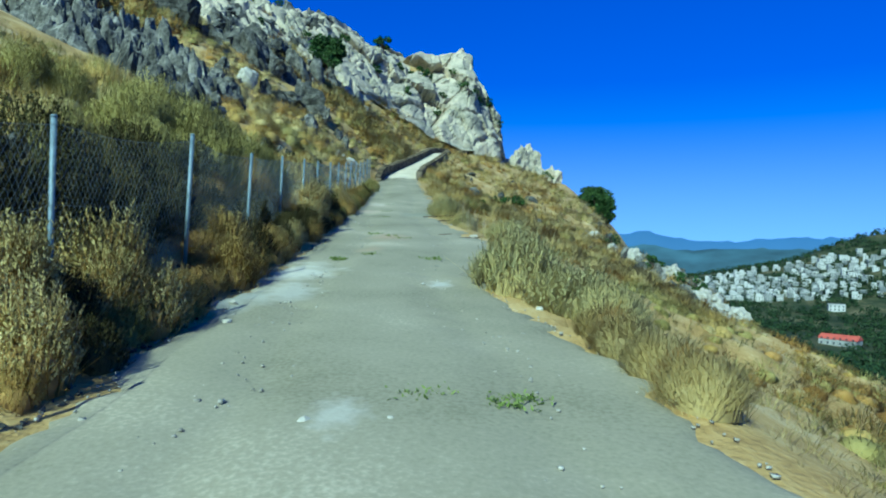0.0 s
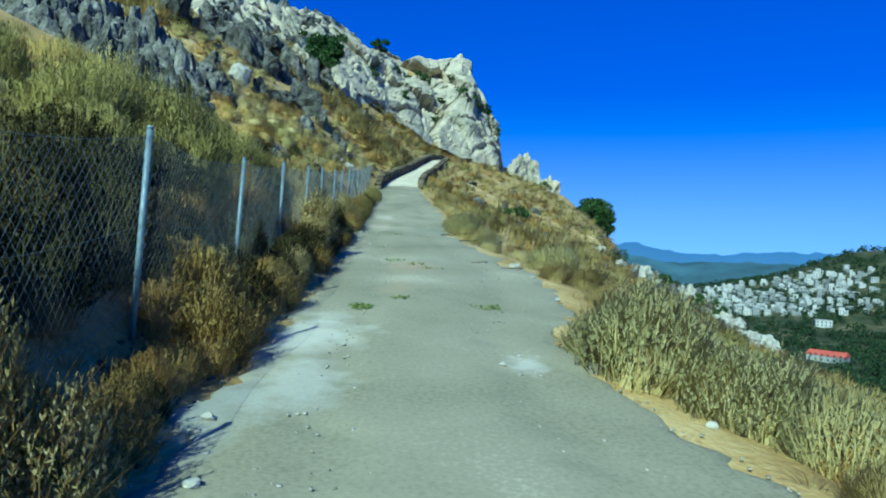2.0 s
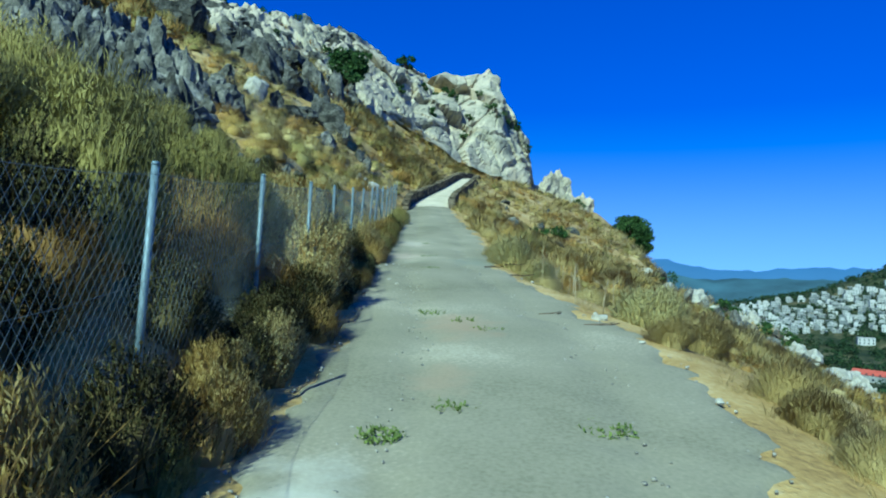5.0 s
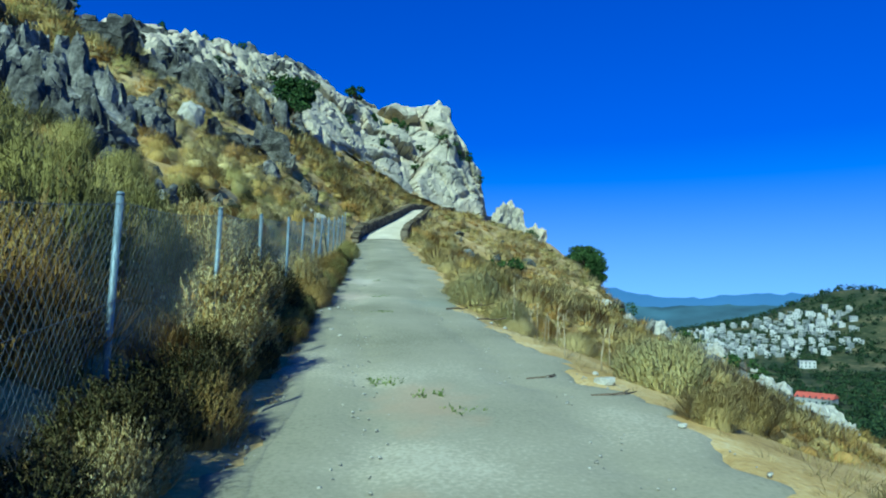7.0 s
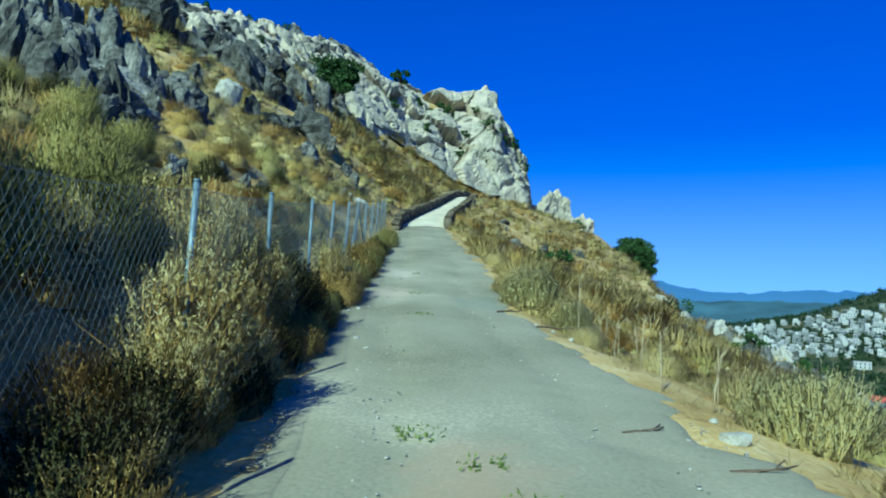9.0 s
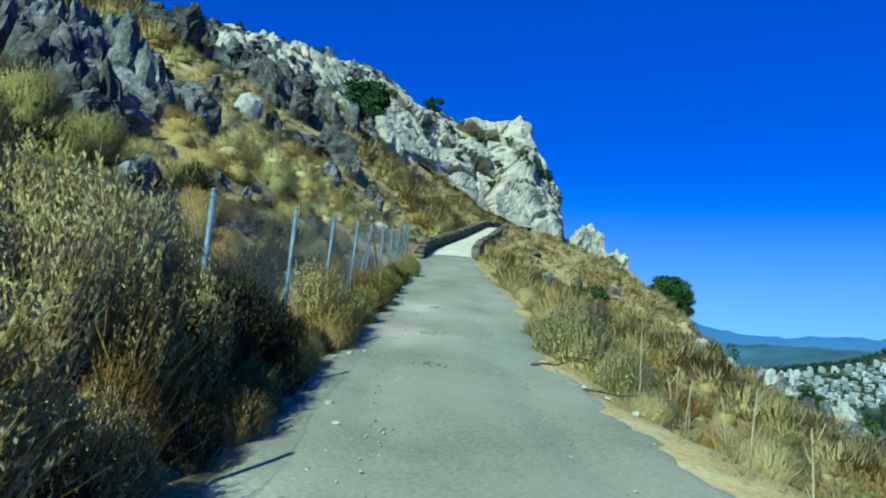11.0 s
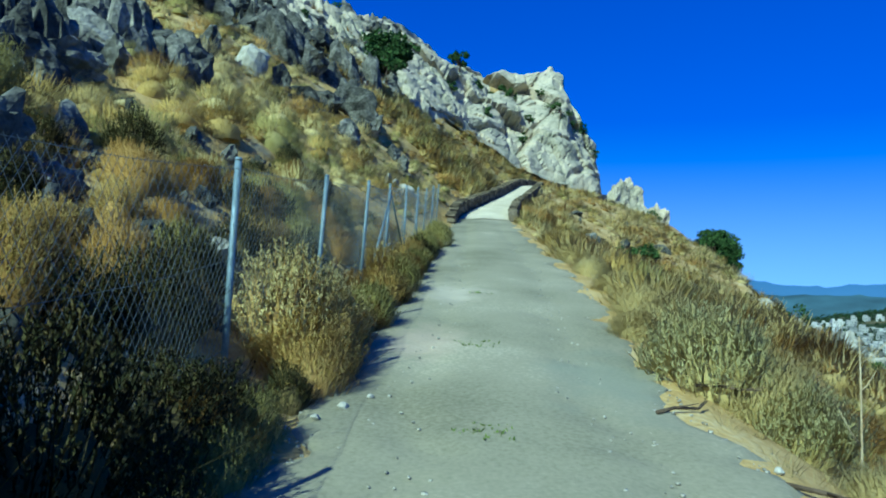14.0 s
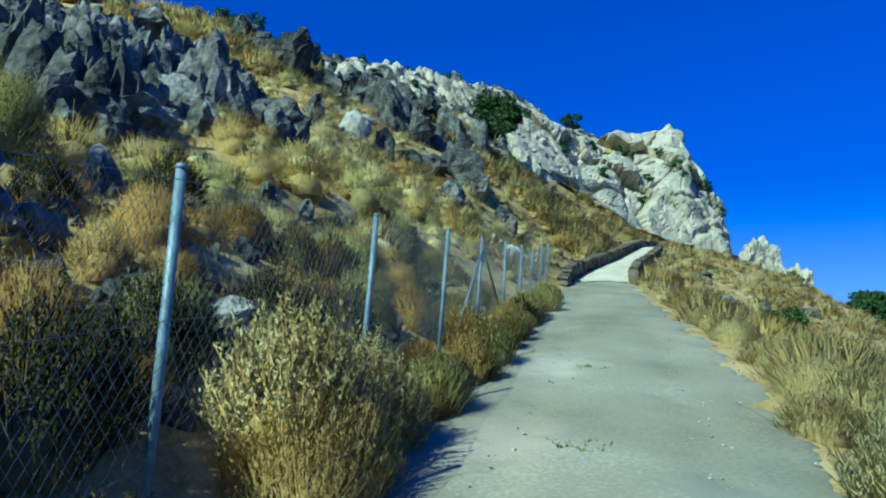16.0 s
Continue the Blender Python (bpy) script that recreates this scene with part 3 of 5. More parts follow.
# single boulders that stand out on the slope
BOULDERS = ((-8.6, 54.5, 1.6), (-8.0, 53.2, 1.3), (-9.6, 55.5, 1.7), (-10.2, 34.4, 0.75), (-10.9, 35.6, 0.8), (-9.6, 33.8, 0.6), (-14.4, 57, 2.2), (-16.0, 58, 2.0),
                               (-12.8, 58, 1.8), (-11.5, 62, 2.2), (-13.5, 63, 2.4), (-9.9, 64, 1.8), (-5.6, 51.8, 0.6), (-5.2, 51.2, 0.5), (-6.3, 52.3, 0.6), (-7.9, 27.8, 0.35), (-6.9, 28.4, 0.4),
                               (-6.3, 28.9, 0.35), (-8.9, 25.2, 0.7), (-8.3, 25.0, 0.5), (-9.5, 26.4, 0.8), (-12.9, 33, 1.0), (-12.3, 31.5, 0.7), (-11.4, 30.5, 0.6), (-3.3, 5.35, 0.28), (-3.75, 4.7, 0.55),
                               (-4.1, 3.9, 0.5), (-6.4, 23.6, 0.4), (-4.9, 23.0, 0.28), (-4.3, 21.8, 0.3), (-4.6, 20.6, 0.35), (-3.9, 19.6, 0.22), (-5.2, 21.6, 0.3), (-5.6, 24.0, 0.3), (-13.2, 39, 0.8), (-17, 52, 1.6), (-18.5, 51, 1.8)) + (
    (-11.2, 36.8, 1.15), (-11.8, 37.4, 0.95), (-10.6, 36.5, 0.8), (-12.6, 38.2, 0.8), (-11.0, 46.2, 1.0), (-10.8, 49.5, 1.1), (-10.5, 53.0, 1.2), (-10.2, 57.2, 1.2),
    (-7.8, 47.4, 0.95), (-8.2, 48.2, 0.8), (-5.6, 21.0, 0.55), (-5.3, 21.4, 0.35), (-9.4, 27.6, 0.8), (-10.3, 28.8, 0.9), (-8.7, 26.4, 0.5), (-11.0, 31.6, 0.9), (-9.9, 30.4, 0.6), (-13.4, 43.5, 1.1))
for i, (x, y, s) in enumerate(BOULDERS):
    put_rock(x, y, s, ROCKS[:6], "grey limestone boulder among dry tussocks", 700 + i, 0.28, 25)
PALE = [rock_mesh("rock", 280 + i, M_STONE, (1, 0.85, 0.85), 7, 0.2, 3) for i in range(3)]
for i, (x, y, s) in enumerate(((-12.0, 45.1, 1.0), (-4.4, 43.8, 0.55), (-4.0, 44.4, 0.4), (-4.9, 44.2, 0.45), (-5.4, 45.2, 0.4), (-3.7, 43.4, 0.3), (-4.6, 17.6, 0.2), (-3.9, 22.6, 0.25))):
    put_rock(x, y, s, PALE, "pale weathered limestone boulder on the dry slope", 1700 + i, 0.15, 20)
# rocks breaking out of the valley-side slope
for i in range(60):
    u = rnd.random()
    x, y = 17 + 9 * u + rnd.uniform(-2.0, 2.5), 34 + 45 * u + rnd.uniform(-4, 6)
    put_rock(x, y, rnd.uniform(0.35, 1.0), ROCKS, "pale limestone rock on the valley side of the slope", 800 + i, 0.3, 25, "rocks of the valley slope")
for i in range(26):
    x, y = rnd.uniform(3.5, 14), rnd.uniform(35, 80)
    put_rock(x, y, rnd.uniform(0.25, 0.8), ROCKS, "pale limestone rock in dry grass below the track", 900 + i, 0.3, 25, "rocks below the track")

# ---- cliff at the end of the hill ----
cliff_top = curve((-14, -8, -2.5, 3, 8, 10, 11, 13.5, 15.5, 17, 18.5), (30.5, 33.0, 36.4, 37.2, 38.6, 37.2, 34.3, 30.6, 26.6, 23.0, 17.5))
cliff_foot = curve((-14, -6, 2, 10, 18.5), (22.5, 20.5, 19, 16.5, 15))
cliff_front = curve((-14, -6, 0, 6, 12, 18.5), (78, 82, 91, 100, 104, 104))


def cliff_mesh():
    us, vs = np.linspace(-14, 18.5, 150), np.linspace(0, 1.35, 110)
    verts = []
    for v in vs:
        for u in us:
            lo, hi = float(cliff_foot(u)) - 3, float(cliff_top(u))
            if v <= 1:
                z = lo + (hi - lo) * v
                front = float(cliff_front(u))
                y = front + (126 - front) * v ** 1.2
                z = max(z, land_z(u, y) + 1.0) if u < 9 else z
            else:
                z, y = hi - (v - 1) * 9, 126 + (v - 1) * 60
            y += max(0, u - 13) ** 2 * 0.5
            p = Vector((u, y * 0.7, z * 0.8))
            big = noise.fractal(p * 0.09, 1, 2, 3)
            d, near = noise.voronoi(p * 0.16 + Vector((0.3 * big, 0, 0.4 * big)))
            d2, near2 = noise.voronoi(p * 0.5)
            slab = noise.cell(near[0] * 7.3)
            fine = noise.hetero_terrain(p * 0.9, 0.8, 2.1, 4, 0.3)
            ledge = (z * 0.22 + 0.5 * big) % 1.0
            push = 1.8 * big + 1.5 * slab + 0.8 * min(0.10, d[1] - d[0]) / 0.10 + 1.3 * abs(ledge - 0.5) - 1.0 + 0.22 * min(0.12, d2[1] - d2[0]) / 0.12 + 0.3 * noise.cell(near2[0] * 5.1) + 0.10 * fine
            k = min(1, v * 4)
            edge = min(1, max(0, (18.5 - u) / 3))
            verts.append((u + 0.3 * push * edge, y - push * k, z + 0.3 * push * k * edge))
    nx, ny = len(us), len(vs)
    k = np.arange(nx * ny).reshape(ny, nx)
    faces = np.stack([k[:-1, :-1], k[:-1, 1:], k[1:, 1:], k[1:, :-1]], -1).reshape(-1, 4)
    return mesh_from("cliff", verts, faces, (M_CLIFF,))


CLIFF = cliff_mesh()
tagged(new("cliff", CLIFF), "pale weathered limestone cliff at the end of the hill", "cliff")
LIP = [rock_mesh("rock", 260 + i, M_STONE, (1, 0.8, 0.8), 9, 0.35, 3) for i in range(4)]
CRAGS = [rock_mesh("crag", 200 + i, M_CLIFF, (0.8, 0.8, 1.2), 9, 0.35, 4) for i in range(5)]
rnd = random.Random(31)
for i, (x, y, z, s) in enumerate(((20.5, 124, 16.6, 2.9), (22.6, 128, 17.4, 3.2), (24.0, 128, 14.4, 2.6), (25.2, 128, 13.6, 2.4), (27.2, 127, 14.0, 2.5), (26.2, 127, 12.4, 2.3), (18.5, 120, 15.0, 3.0),
                                  (26.0, 122, 11.5, 2.4), (23.0, 122, 13.5, 2.6))):
    ob = new("crag", CRAGS[i % 5])
    ob.matrix_basis = Matrix.LocRotScale((x, y, z), Euler((rnd.uniform(-0.2, 0.2), rnd.uniform(-0.2, 0.2), rnd.uniform(0, 6))), (s * 0.95, s * 0.95, s))
    tagged(ob, "pale limestone crag below the cliff on the falling ridge", "crag", "crags of the ridge")
# broken white rock along the lip of the slope above the valley
rnd = random.Random(64)
for i in range(46):
    u = rnd.random()
    y = 62 - 30 * u + rnd.uniform(-1.5, 1.5)
    put_rock(17.6 + 3.4 * math.sin(3.1 * u) + rnd.uniform(-1.2, 1.6), y, rnd.uniform(0.35, 0.95), LIP, "whitish broken limestone rock on the lip of the slope", 700 + i, 0.3, 25, "rocks on the lip")
# ---- ruined wall on the skyline ----
ruin = thing("ruined_wall", pose(-19.6, 50.8, 18.9, 0, 0, 12), "ruined grey stone wall on the rocky skyline", "ruin")
s = Shape()
rnd = random.Random(3)
for c in range(-5, 9):
    x = -4.6 + 0.15 * rnd.random()
    while x < 1.4:
        w = rnd.uniform(0.5, 1.0)
        top_row = 5.6 if x > 0.5 else 4.2 + rnd.uniform(-0.9, 0.9)
        if c < top_row:
            s.box((x, -0.35 + rnd.uniform(-0.04, 0.04), c * 0.36), (x + w - 0.03, 0.35, c * 0.36 + 0.34))
        x += w
part("masonry", s.mesh("masonry", M_ROCK), ruin)


# ---- plants ----
def stems_arrays(rng, n, radius, height, lean, width, bend=0.25, up=1.0):
    """n thin tapering stems that rise from a disc and lean outwards: vertices, quads, and the stems' points."""
    a = rng.uniform(0, 2 * np.pi, n)
    r = radius * np.sqrt(rng.uniform(0, 1, n))
    base = np.stack([r * np.cos(a), r * np.sin(a), -0.06 * np.ones(n)], -1)
    out = np.stack([np.cos(a), np.sin(a), 0 * a], -1) + 0.45 * rng.normal(size=(n, 3)) * (1, 1, 0)
    h = height * rng.uniform(0.55, 1.0, n) * (1 - 0.35 * (r / radius) ** 2)
    tilt = lean * (0.25 + r / radius) * rng.uniform(0.4, 1.2, n)
    mid = base + out * (tilt * h * 0.45)[:, None] + np.stack([0 * h, 0 * h, h * 0.55 * up], -1)
    tip = mid + out * (tilt * h * (0.5 + bend))[:, None] + np.stack([0 * h, 0 * h, h * 0.5 * up], -1)
    t = rng.uniform(0, np.pi, n)
    side = np.stack([np.cos(t), np.sin(t), 0 * t], -1) * (width * rng.uniform(0.7, 1.3, n))[:, None]
    v = np.stack([base - side, base + side, mid + side * 0.8, mid - side * 0.8, tip + side * 0.25, tip - side * 0.25], 1).reshape(-1, 3)
    k = np.arange(n)[:, None] * 6
    f = np.concatenate([k + (0, 1, 2, 3), k + (3, 2, 4, 5)])
    return v, f, (base, mid, tip)


def leaf_arrays(rng, spine, per, length, width, low=0.3, droop=0.3):
    """Small pointed leaves set along the stems."""
    base, mid, tip = (np.repeat(p, per, 0) for p in spine)
    m = len(base)
    s = rng.uniform(low, 1.0, m)[:, None]
    at = np.where(s < 0.5, base + (mid - base) * s * 2, mid + (tip - mid) * (s - 0.5) * 2)
    d = rng.normal(size=(m, 3)) + (0, 0, 1 - droop)
    d /= np.linalg.norm(d, axis=1)[:, None]
    side = np.cross(d, rng.normal(size=(m, 3)))
    side /= np.linalg.norm(side, axis=1)[:, None] + 1e-6
    L, W = (length * rng.uniform(0.6, 1.3, m))[:, None], width * 0.5
    v = np.stack([at, at + d * L * 0.45 + side * W, at + d * L, at + d * L * 0.45 - side * W], 1).reshape(-1, 3)
    return v, np.arange(m)[:, None] * 4 + (0, 1, 2, 3)


def core(rng, radius, height, rings=4, sides=8):
    """The dense inside of a tussock: a rough dome."""
    v = []
    for i in range(rings):
        a = i / (rings - 1) * 0.5 * math.pi
        for k in range(sides):
            r = radius * math.cos(a * 0.97) * rng.uniform(0.8, 1.12)
            b = 2 * math.pi * (k + 0.5 * (i % 2)) / sides
            v.append((r * math.cos(b), r * math.sin(b), -0.08 + height * math.sin(a) * rng.uniform(0.85, 1.1)))
    f = [(i * sides + k, i * sides + (k + 1) % sides, (i + 1) * sides + (k + 1) % sides, (i + 1) * sides + k) for i in range(rings - 1) for k in range(sides)]
    return np.array(v), np.array(f)


def raw(v, f):
    """A mesh straight from arrays of vertices and quads."""
    me = bpy.data.meshes.new("plant")
    me.vertices.add(len(v))
    me.vertices.foreach_set("co", np.ascontiguousarray(v, np.float32).ravel())
    me.loops.add(len(f) * 4)
    me.loops.foreach_set("vertex_index", np.ascontiguousarray(f, np.int32).ravel())
    me.polygons.add(len(f))
    me.polygons.foreach_set("loop_start", np.arange(0, len(f) * 4, 4, dtype=np.int32))
    me.update(calc_edges=True)
    return me


def named(v, f, name, mat, normals=None):
    me = raw(v, f)
    me.name = name
    me.materials.append(mat)
    if normals is not None:
        me.shade_smooth()
        me.normals_split_custom_set_from_vertices(normals.tolist())
    return me


def rounded(v, height):
    """Normals of the whole tuft, so that it takes the light as one soft mound."""
    d = v - (0, 0, 0.15 * height)
    d = d * (1, 1, 1.1) + (0, 0, 0.12 * height)
    return d / (np.linalg.norm(d, axis=1)[:, None] + 1e-6)


def dome_masters(n, radius, height, blade, width, seed, many=5, filled=0.6):
    """Cushion tussocks: a dome bristling with short upright blades."""
    out = []
    for i in range(many):
        rng = np.random.default_rng(seed + i)
        a, h = rng.uniform(0, 2 * np.pi, n), rng.uniform(0.0, 1.0, n)
        ring = np.sqrt(1 - h * h)
        p = np.stack([radius * ring * np.cos(a), radius * ring * np.sin(a), height * h], -1) * rng.uniform(0.72, 1.0, n)[:, None]
        d = np.stack([ring * np.cos(a) * 0.55, ring * np.sin(a) * 0.55, 0.55 + 0.5 * h], -1) + rng.normal(0, 0.22, (n, 3))
        d *= (blade * rng.uniform(0.5, 1.25, n))[:, None]
        t = rng.uniform(0, np.pi, n)
        side = np.stack([np.cos(t), np.sin(t), 0 * t], -1) * width
        v = np.stack([p - side, p + side, p + d + side * 0.2, p + d - side * 0.2], 1).reshape(-1, 3)
        f = np.arange(n)[:, None] * 4 + (0, 1, 2, 3)
        if filled:
            cv, cf_ = core(rng, radius * filled, height * filled, 5, 10)
            v, f = np.concatenate([v, cv]), np.concatenate([f, cf_ + len(v)])
        out.append((v, f, rounded(v, height)))
    return out


def shell_bush(rng, twigs, radius, height, twig, width, per, leaf, leaf_width, spread=0.35, clumps=7):
    """A dense bush: twigs standing on the outside of a lumpy dome, each set with small leaves or seed heads."""
    a, h = rng.uniform(0, 2 * np.pi, twigs), rng.uniform(0.0, 1.0, twigs) ** 0.85
    ring = np.sqrt(1 - h * h)
    d = np.stack([ring * np.cos(a), ring * np.sin(a), h], -1)
    heads = rng.normal(size=(clumps, 3)) * (1, 1, 0.6) + (0, 0, 0.6)
    heads /= np.linalg.norm(heads, axis=1)[:, None]
    lump = 0.76 + 0.30 * np.max(np.exp(-6 * (1 - d @ heads.T)), axis=1)
    p = d * (radius, radius, height) * (lump * rng.uniform(0.62, 0.95, twigs))[:, None]
    way = d * (spread, spread, 0.2) + (0, 0, 0.85) + rng.normal(0, 0.16, (twigs, 3))
    way /= np.linalg.norm(way, axis=1)[:, None]
    tip = p + way * (twig * rng.uniform(0.6, 1.3, twigs))[:, None]
    t = rng.uniform(0, np.pi, twigs)
    side = np.stack([np.cos(t), np.sin(t), 0 * t], -1) * width
    v = np.stack([p - side, p + side, tip + side * 0.4, tip - side * 0.4], 1).reshape(-1, 3)
    f = np.arange(twigs)[:, None] * 4 + (0, 1, 2, 3)
    lv, lf = leaf_arrays(rng, (p, (p + tip) / 2, tip), per, leaf, leaf_width, 0.15, -1.6)
    return v, f, lv, lf


KINDS = {
    # shell: twigs, radius, height, twig, width, leaves per twig, leaf, leaf width, spread, clumps; materials
    "spiky": ((520, 0.5, 0.78, 0.26, 0.004, 13, 0.045, 0.013, 0.3, 8), M_BROWN, M_BUFF, "dry_shrub", "buff dried shrub with upright leafy spikes by the track"),
    "straw": ((2300, 0.5, 0.52, 0.14, 0.003, 2, 0.07, 0.004, 0.8, 5), M_STRAW, M_STRAW, "grass_tussock", "pale straw tussock of dry grass on the verge"),
    "brown": ((1700, 0.5, 0.66, 0.11, 0.004, 3, 0.045, 0.006, 0.9, 4), M_BROWN, M_BROWN, "thorn_bush", "rounded brown thorny cushion bush by the fence"),
    "olive": ((700, 0.5, 0.74, 0.24, 0.004, 8, 0.06, 0.009, 0.5, 8), M_OLIVE, M_OLIVE, "green_shrub", "dull olive-green shrub on the slope"),
    "dark": ((620, 0.5, 0.82, 0.16, 0.004, 13, 0.034, 0.012, 0.6, 8), M_DARKSHRUB, M_DARKSHRUB, "dark_shrub", "dark green-brown bushy shrub beside the fence"),
    "sage": ((950, 0.5, 0.56, 0.22, 0.0045, 12, 0.045, 0.0065, 0.35, 7), M_BUFF, M_SAGE, "sage_bush", "grey-green sage bush with pale dry stems on the verge"),
    "gold": ((620, 0.5, 0.7, 0.22, 0.004, 9, 0.045, 0.009, 0.55, 9), M_BROWN, M_GOLD, "golden_shrub", "golden dried shrub at the foot of the fence"),
}
MASTERS = {}
for ki, (kind, (shell, ms, ml, name, label)) in enumerate(KINDS.items()):
    for variant in range(4):
        rng = np.random.default_rng(100 * ki + variant)
        v, f, lv, lfc = shell_bush(rng, *shell)
        sv, sf, _ = stems_arrays(rng, 90, shell[1] * 0.7, shell[2], 0.5, 0.005)
        cv, cf_ = core(rng, shell[1] * 0.6, shell[2] * 0.58, 6, 12)
        bv = np.concatenate([v, sv, cv])
        bf = np.concatenate([f, sf + len(v), cf_ + len(v) + len(sv)])
        MASTERS[kind, variant] = (named(bv, bf, "brushwood", ms, rounded(bv, shell[2])), named(lv, lfc, "foliage", ml, rounded(lv, shell[2])))


def plant(kind, x, y, size, seed, tall=1.0):
    rnd = random.Random(seed)
    stems, leaves = MASTERS[kind, rnd.randrange(4)]
    _, _, _, name, label = KINDS[kind]
    m = Matrix.LocRotScale((x, y, land_z(x, y) + 0.01), Euler((rnd.uniform(-0.08, 0.08), rnd.uniform(-0.08, 0.08), rnd.uniform(0, 6.28))), (size, size, size * tall))
    ob = thing(name, m, label, "shrub" if kind != "straw" else "grass tussock", label.split(" with")[0].split(" of ")[0] + "s")
    part("brushwood", stems, ob)
    part("foliage", leaves, ob)
    return ob


def row(kind, spots):
    for x, y, s, *tall in spots:
        x += 0.2 if -3.0 < x < -2.0 else 0
        plant(kind, x, y, s, int(x * 131 + y * 977), *(tall or (1.0,)))


# bushes that stand out along the fence
row("spiky", ((-2.65, 2.6, 1.0, 1.1), (-2.7, 13.7, 1.4, 0.78), (-2.5, 13.0, 0.9, 0.85), (-3.15, 16.1, 1.4, 1.05), (-2.85, 15.6, 1.1, 1.0), (-2.8, 16.6, 1.1, 1.0), (-2.85, 21.3, 1.35, 0.8), (-2.7, 22.0, 1.1, 0.85)))
row("gold", ((-2.65, 6.3, 1.0, 1.1), (-2.5, 8.8, 0.6, 1.0), (-2.5, 20.9, 0.6, 0.9), (-3.4, 11.2, 1.3, 1.0), (-2.75, 26.6, 1.05, 0.95)))
row("brown", ((-3.01, 11.0, 1.2, 1.05), (-2.75, 12.2, 0.9, 0.8), (-2.75, 24.2, 0.9, 0.9)))
# many of these near-black bushes stand in for shade on the bank and its foot
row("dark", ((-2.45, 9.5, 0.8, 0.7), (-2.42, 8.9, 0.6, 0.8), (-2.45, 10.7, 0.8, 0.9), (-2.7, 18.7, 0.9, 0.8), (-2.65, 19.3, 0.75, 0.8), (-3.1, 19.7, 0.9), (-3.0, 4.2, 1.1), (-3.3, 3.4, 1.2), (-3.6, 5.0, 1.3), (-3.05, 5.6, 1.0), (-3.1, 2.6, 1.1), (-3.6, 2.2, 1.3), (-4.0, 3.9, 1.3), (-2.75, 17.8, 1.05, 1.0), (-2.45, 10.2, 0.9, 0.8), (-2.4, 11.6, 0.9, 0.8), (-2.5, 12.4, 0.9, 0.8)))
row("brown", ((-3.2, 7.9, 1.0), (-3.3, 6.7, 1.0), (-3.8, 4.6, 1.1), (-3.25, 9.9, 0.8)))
# dark bushes added over bare soil to deepen the bank
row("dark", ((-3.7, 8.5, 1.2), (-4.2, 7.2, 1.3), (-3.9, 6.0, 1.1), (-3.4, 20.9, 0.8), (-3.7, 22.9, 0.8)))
row("olive", ((-3.7, 9.6, 1.5, 1.1), (-4.5, 10.9, 1.7, 1.05), (-3.8, 12.6, 1.5, 1.05), (-4.9, 13.2, 1.6, 1.0), (-5.6, 11.4, 1.7, 1.0), (-3.7, 14.7, 1.3, 1.0), (-4.4, 15.7, 1.4, 1.0), (-4.9, 8.4, 1.6, 1.0), (-5.8, 14.6, 1.5, 0.9)))
# bushes that stand out on the valley verge
row("sage", ((1.95, 5.75, 1.45, 0.95), (2.3, 6.55, 1.35, 0.9), (2.6, 5.0, 1.3, 0.9), (1.8, 6.5, 0.95, 0.85), (3.05, 14.6, 1.3, 0.85), (1.6, 21.9, 1.45, 0.9), (2.2, 21.3, 1.1, 0.85)))
row("straw", ((3.4, 13.4, 1.0, 0.9), (2.2, 19.9, 0.8, 0.9), (1.8, 24.4, 1.3, 0.85), (1.3, 23.9, 0.8, 0.9), (2.3, 6.0, 0.9, 0.9)))
# fence side, from the start of the track onwards
row("spiky", ((-3.5, 13.8, 0.9), (-2.45, 0.9, 0.8), (-2.6, 2.3, 0.75), (-2.35, 2.7, 0.85), (-2.9, 1.4, 0.9), (-2.25, 8.4, 0.55), (-2.45, 14.6, 0.7), (-2.3, 10.0, 0.6),
              (-3.1, 16.2, 1.2), (-3.0, 15.3, 1.2), (-3.2, 17.0, 1.2), (-2.75, 16.4, 1.0), (-3.6, 15.8, 1.2), (-2.6, 21.5, 0.85), (-2.45, 22.2, 0.8), (-2.75, 22.6, 0.75)))
row("gold", ((-2.25, 8.1, 0.75), (-2.3, 5.5, 0.9), (-2.25, 6.3, 0.7), (-2.5, 20.9, 0.95), (-2.3, 20.6, 0.7), (-2.35, 21.2, 0.8), (-2.2, 11.5, 0.7), (-2.4, 25.4, 0.8), (-2.6, 30, 0.9), (-2.3, 3.5, 0.7), (-2.8, 5.9, 0.7)))
row("brown", ((-2.55, 19.0, 0.7), (-2.5, 28.2, 0.9), (-2.6, 33.4, 1.0), (-2.6, 15.2, 0.8), (-3.4, 8.6, 0.9), (-2.45, 4.4, 0.6), (-2.6, 3.1, 0.7), (-2.7, 5.4, 0.7), (-2.5, 1.4, 0.6), (-3.2, 26.2, 0.9), (-4.3, 22.3, 0.7), (-4.9, 24.4, 0.8), (-3.8, 23.2, 0.7), (-4.6, 19.4, 0.6)))
# dark filler bushes, near-black for the shade behind and below the fence
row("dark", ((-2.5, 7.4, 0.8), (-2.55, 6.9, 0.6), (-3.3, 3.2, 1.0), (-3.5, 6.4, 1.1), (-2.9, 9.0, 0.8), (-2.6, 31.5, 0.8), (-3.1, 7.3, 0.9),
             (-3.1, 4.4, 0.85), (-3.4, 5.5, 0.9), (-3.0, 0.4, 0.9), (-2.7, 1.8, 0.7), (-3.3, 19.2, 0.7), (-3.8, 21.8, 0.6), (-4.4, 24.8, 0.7)))
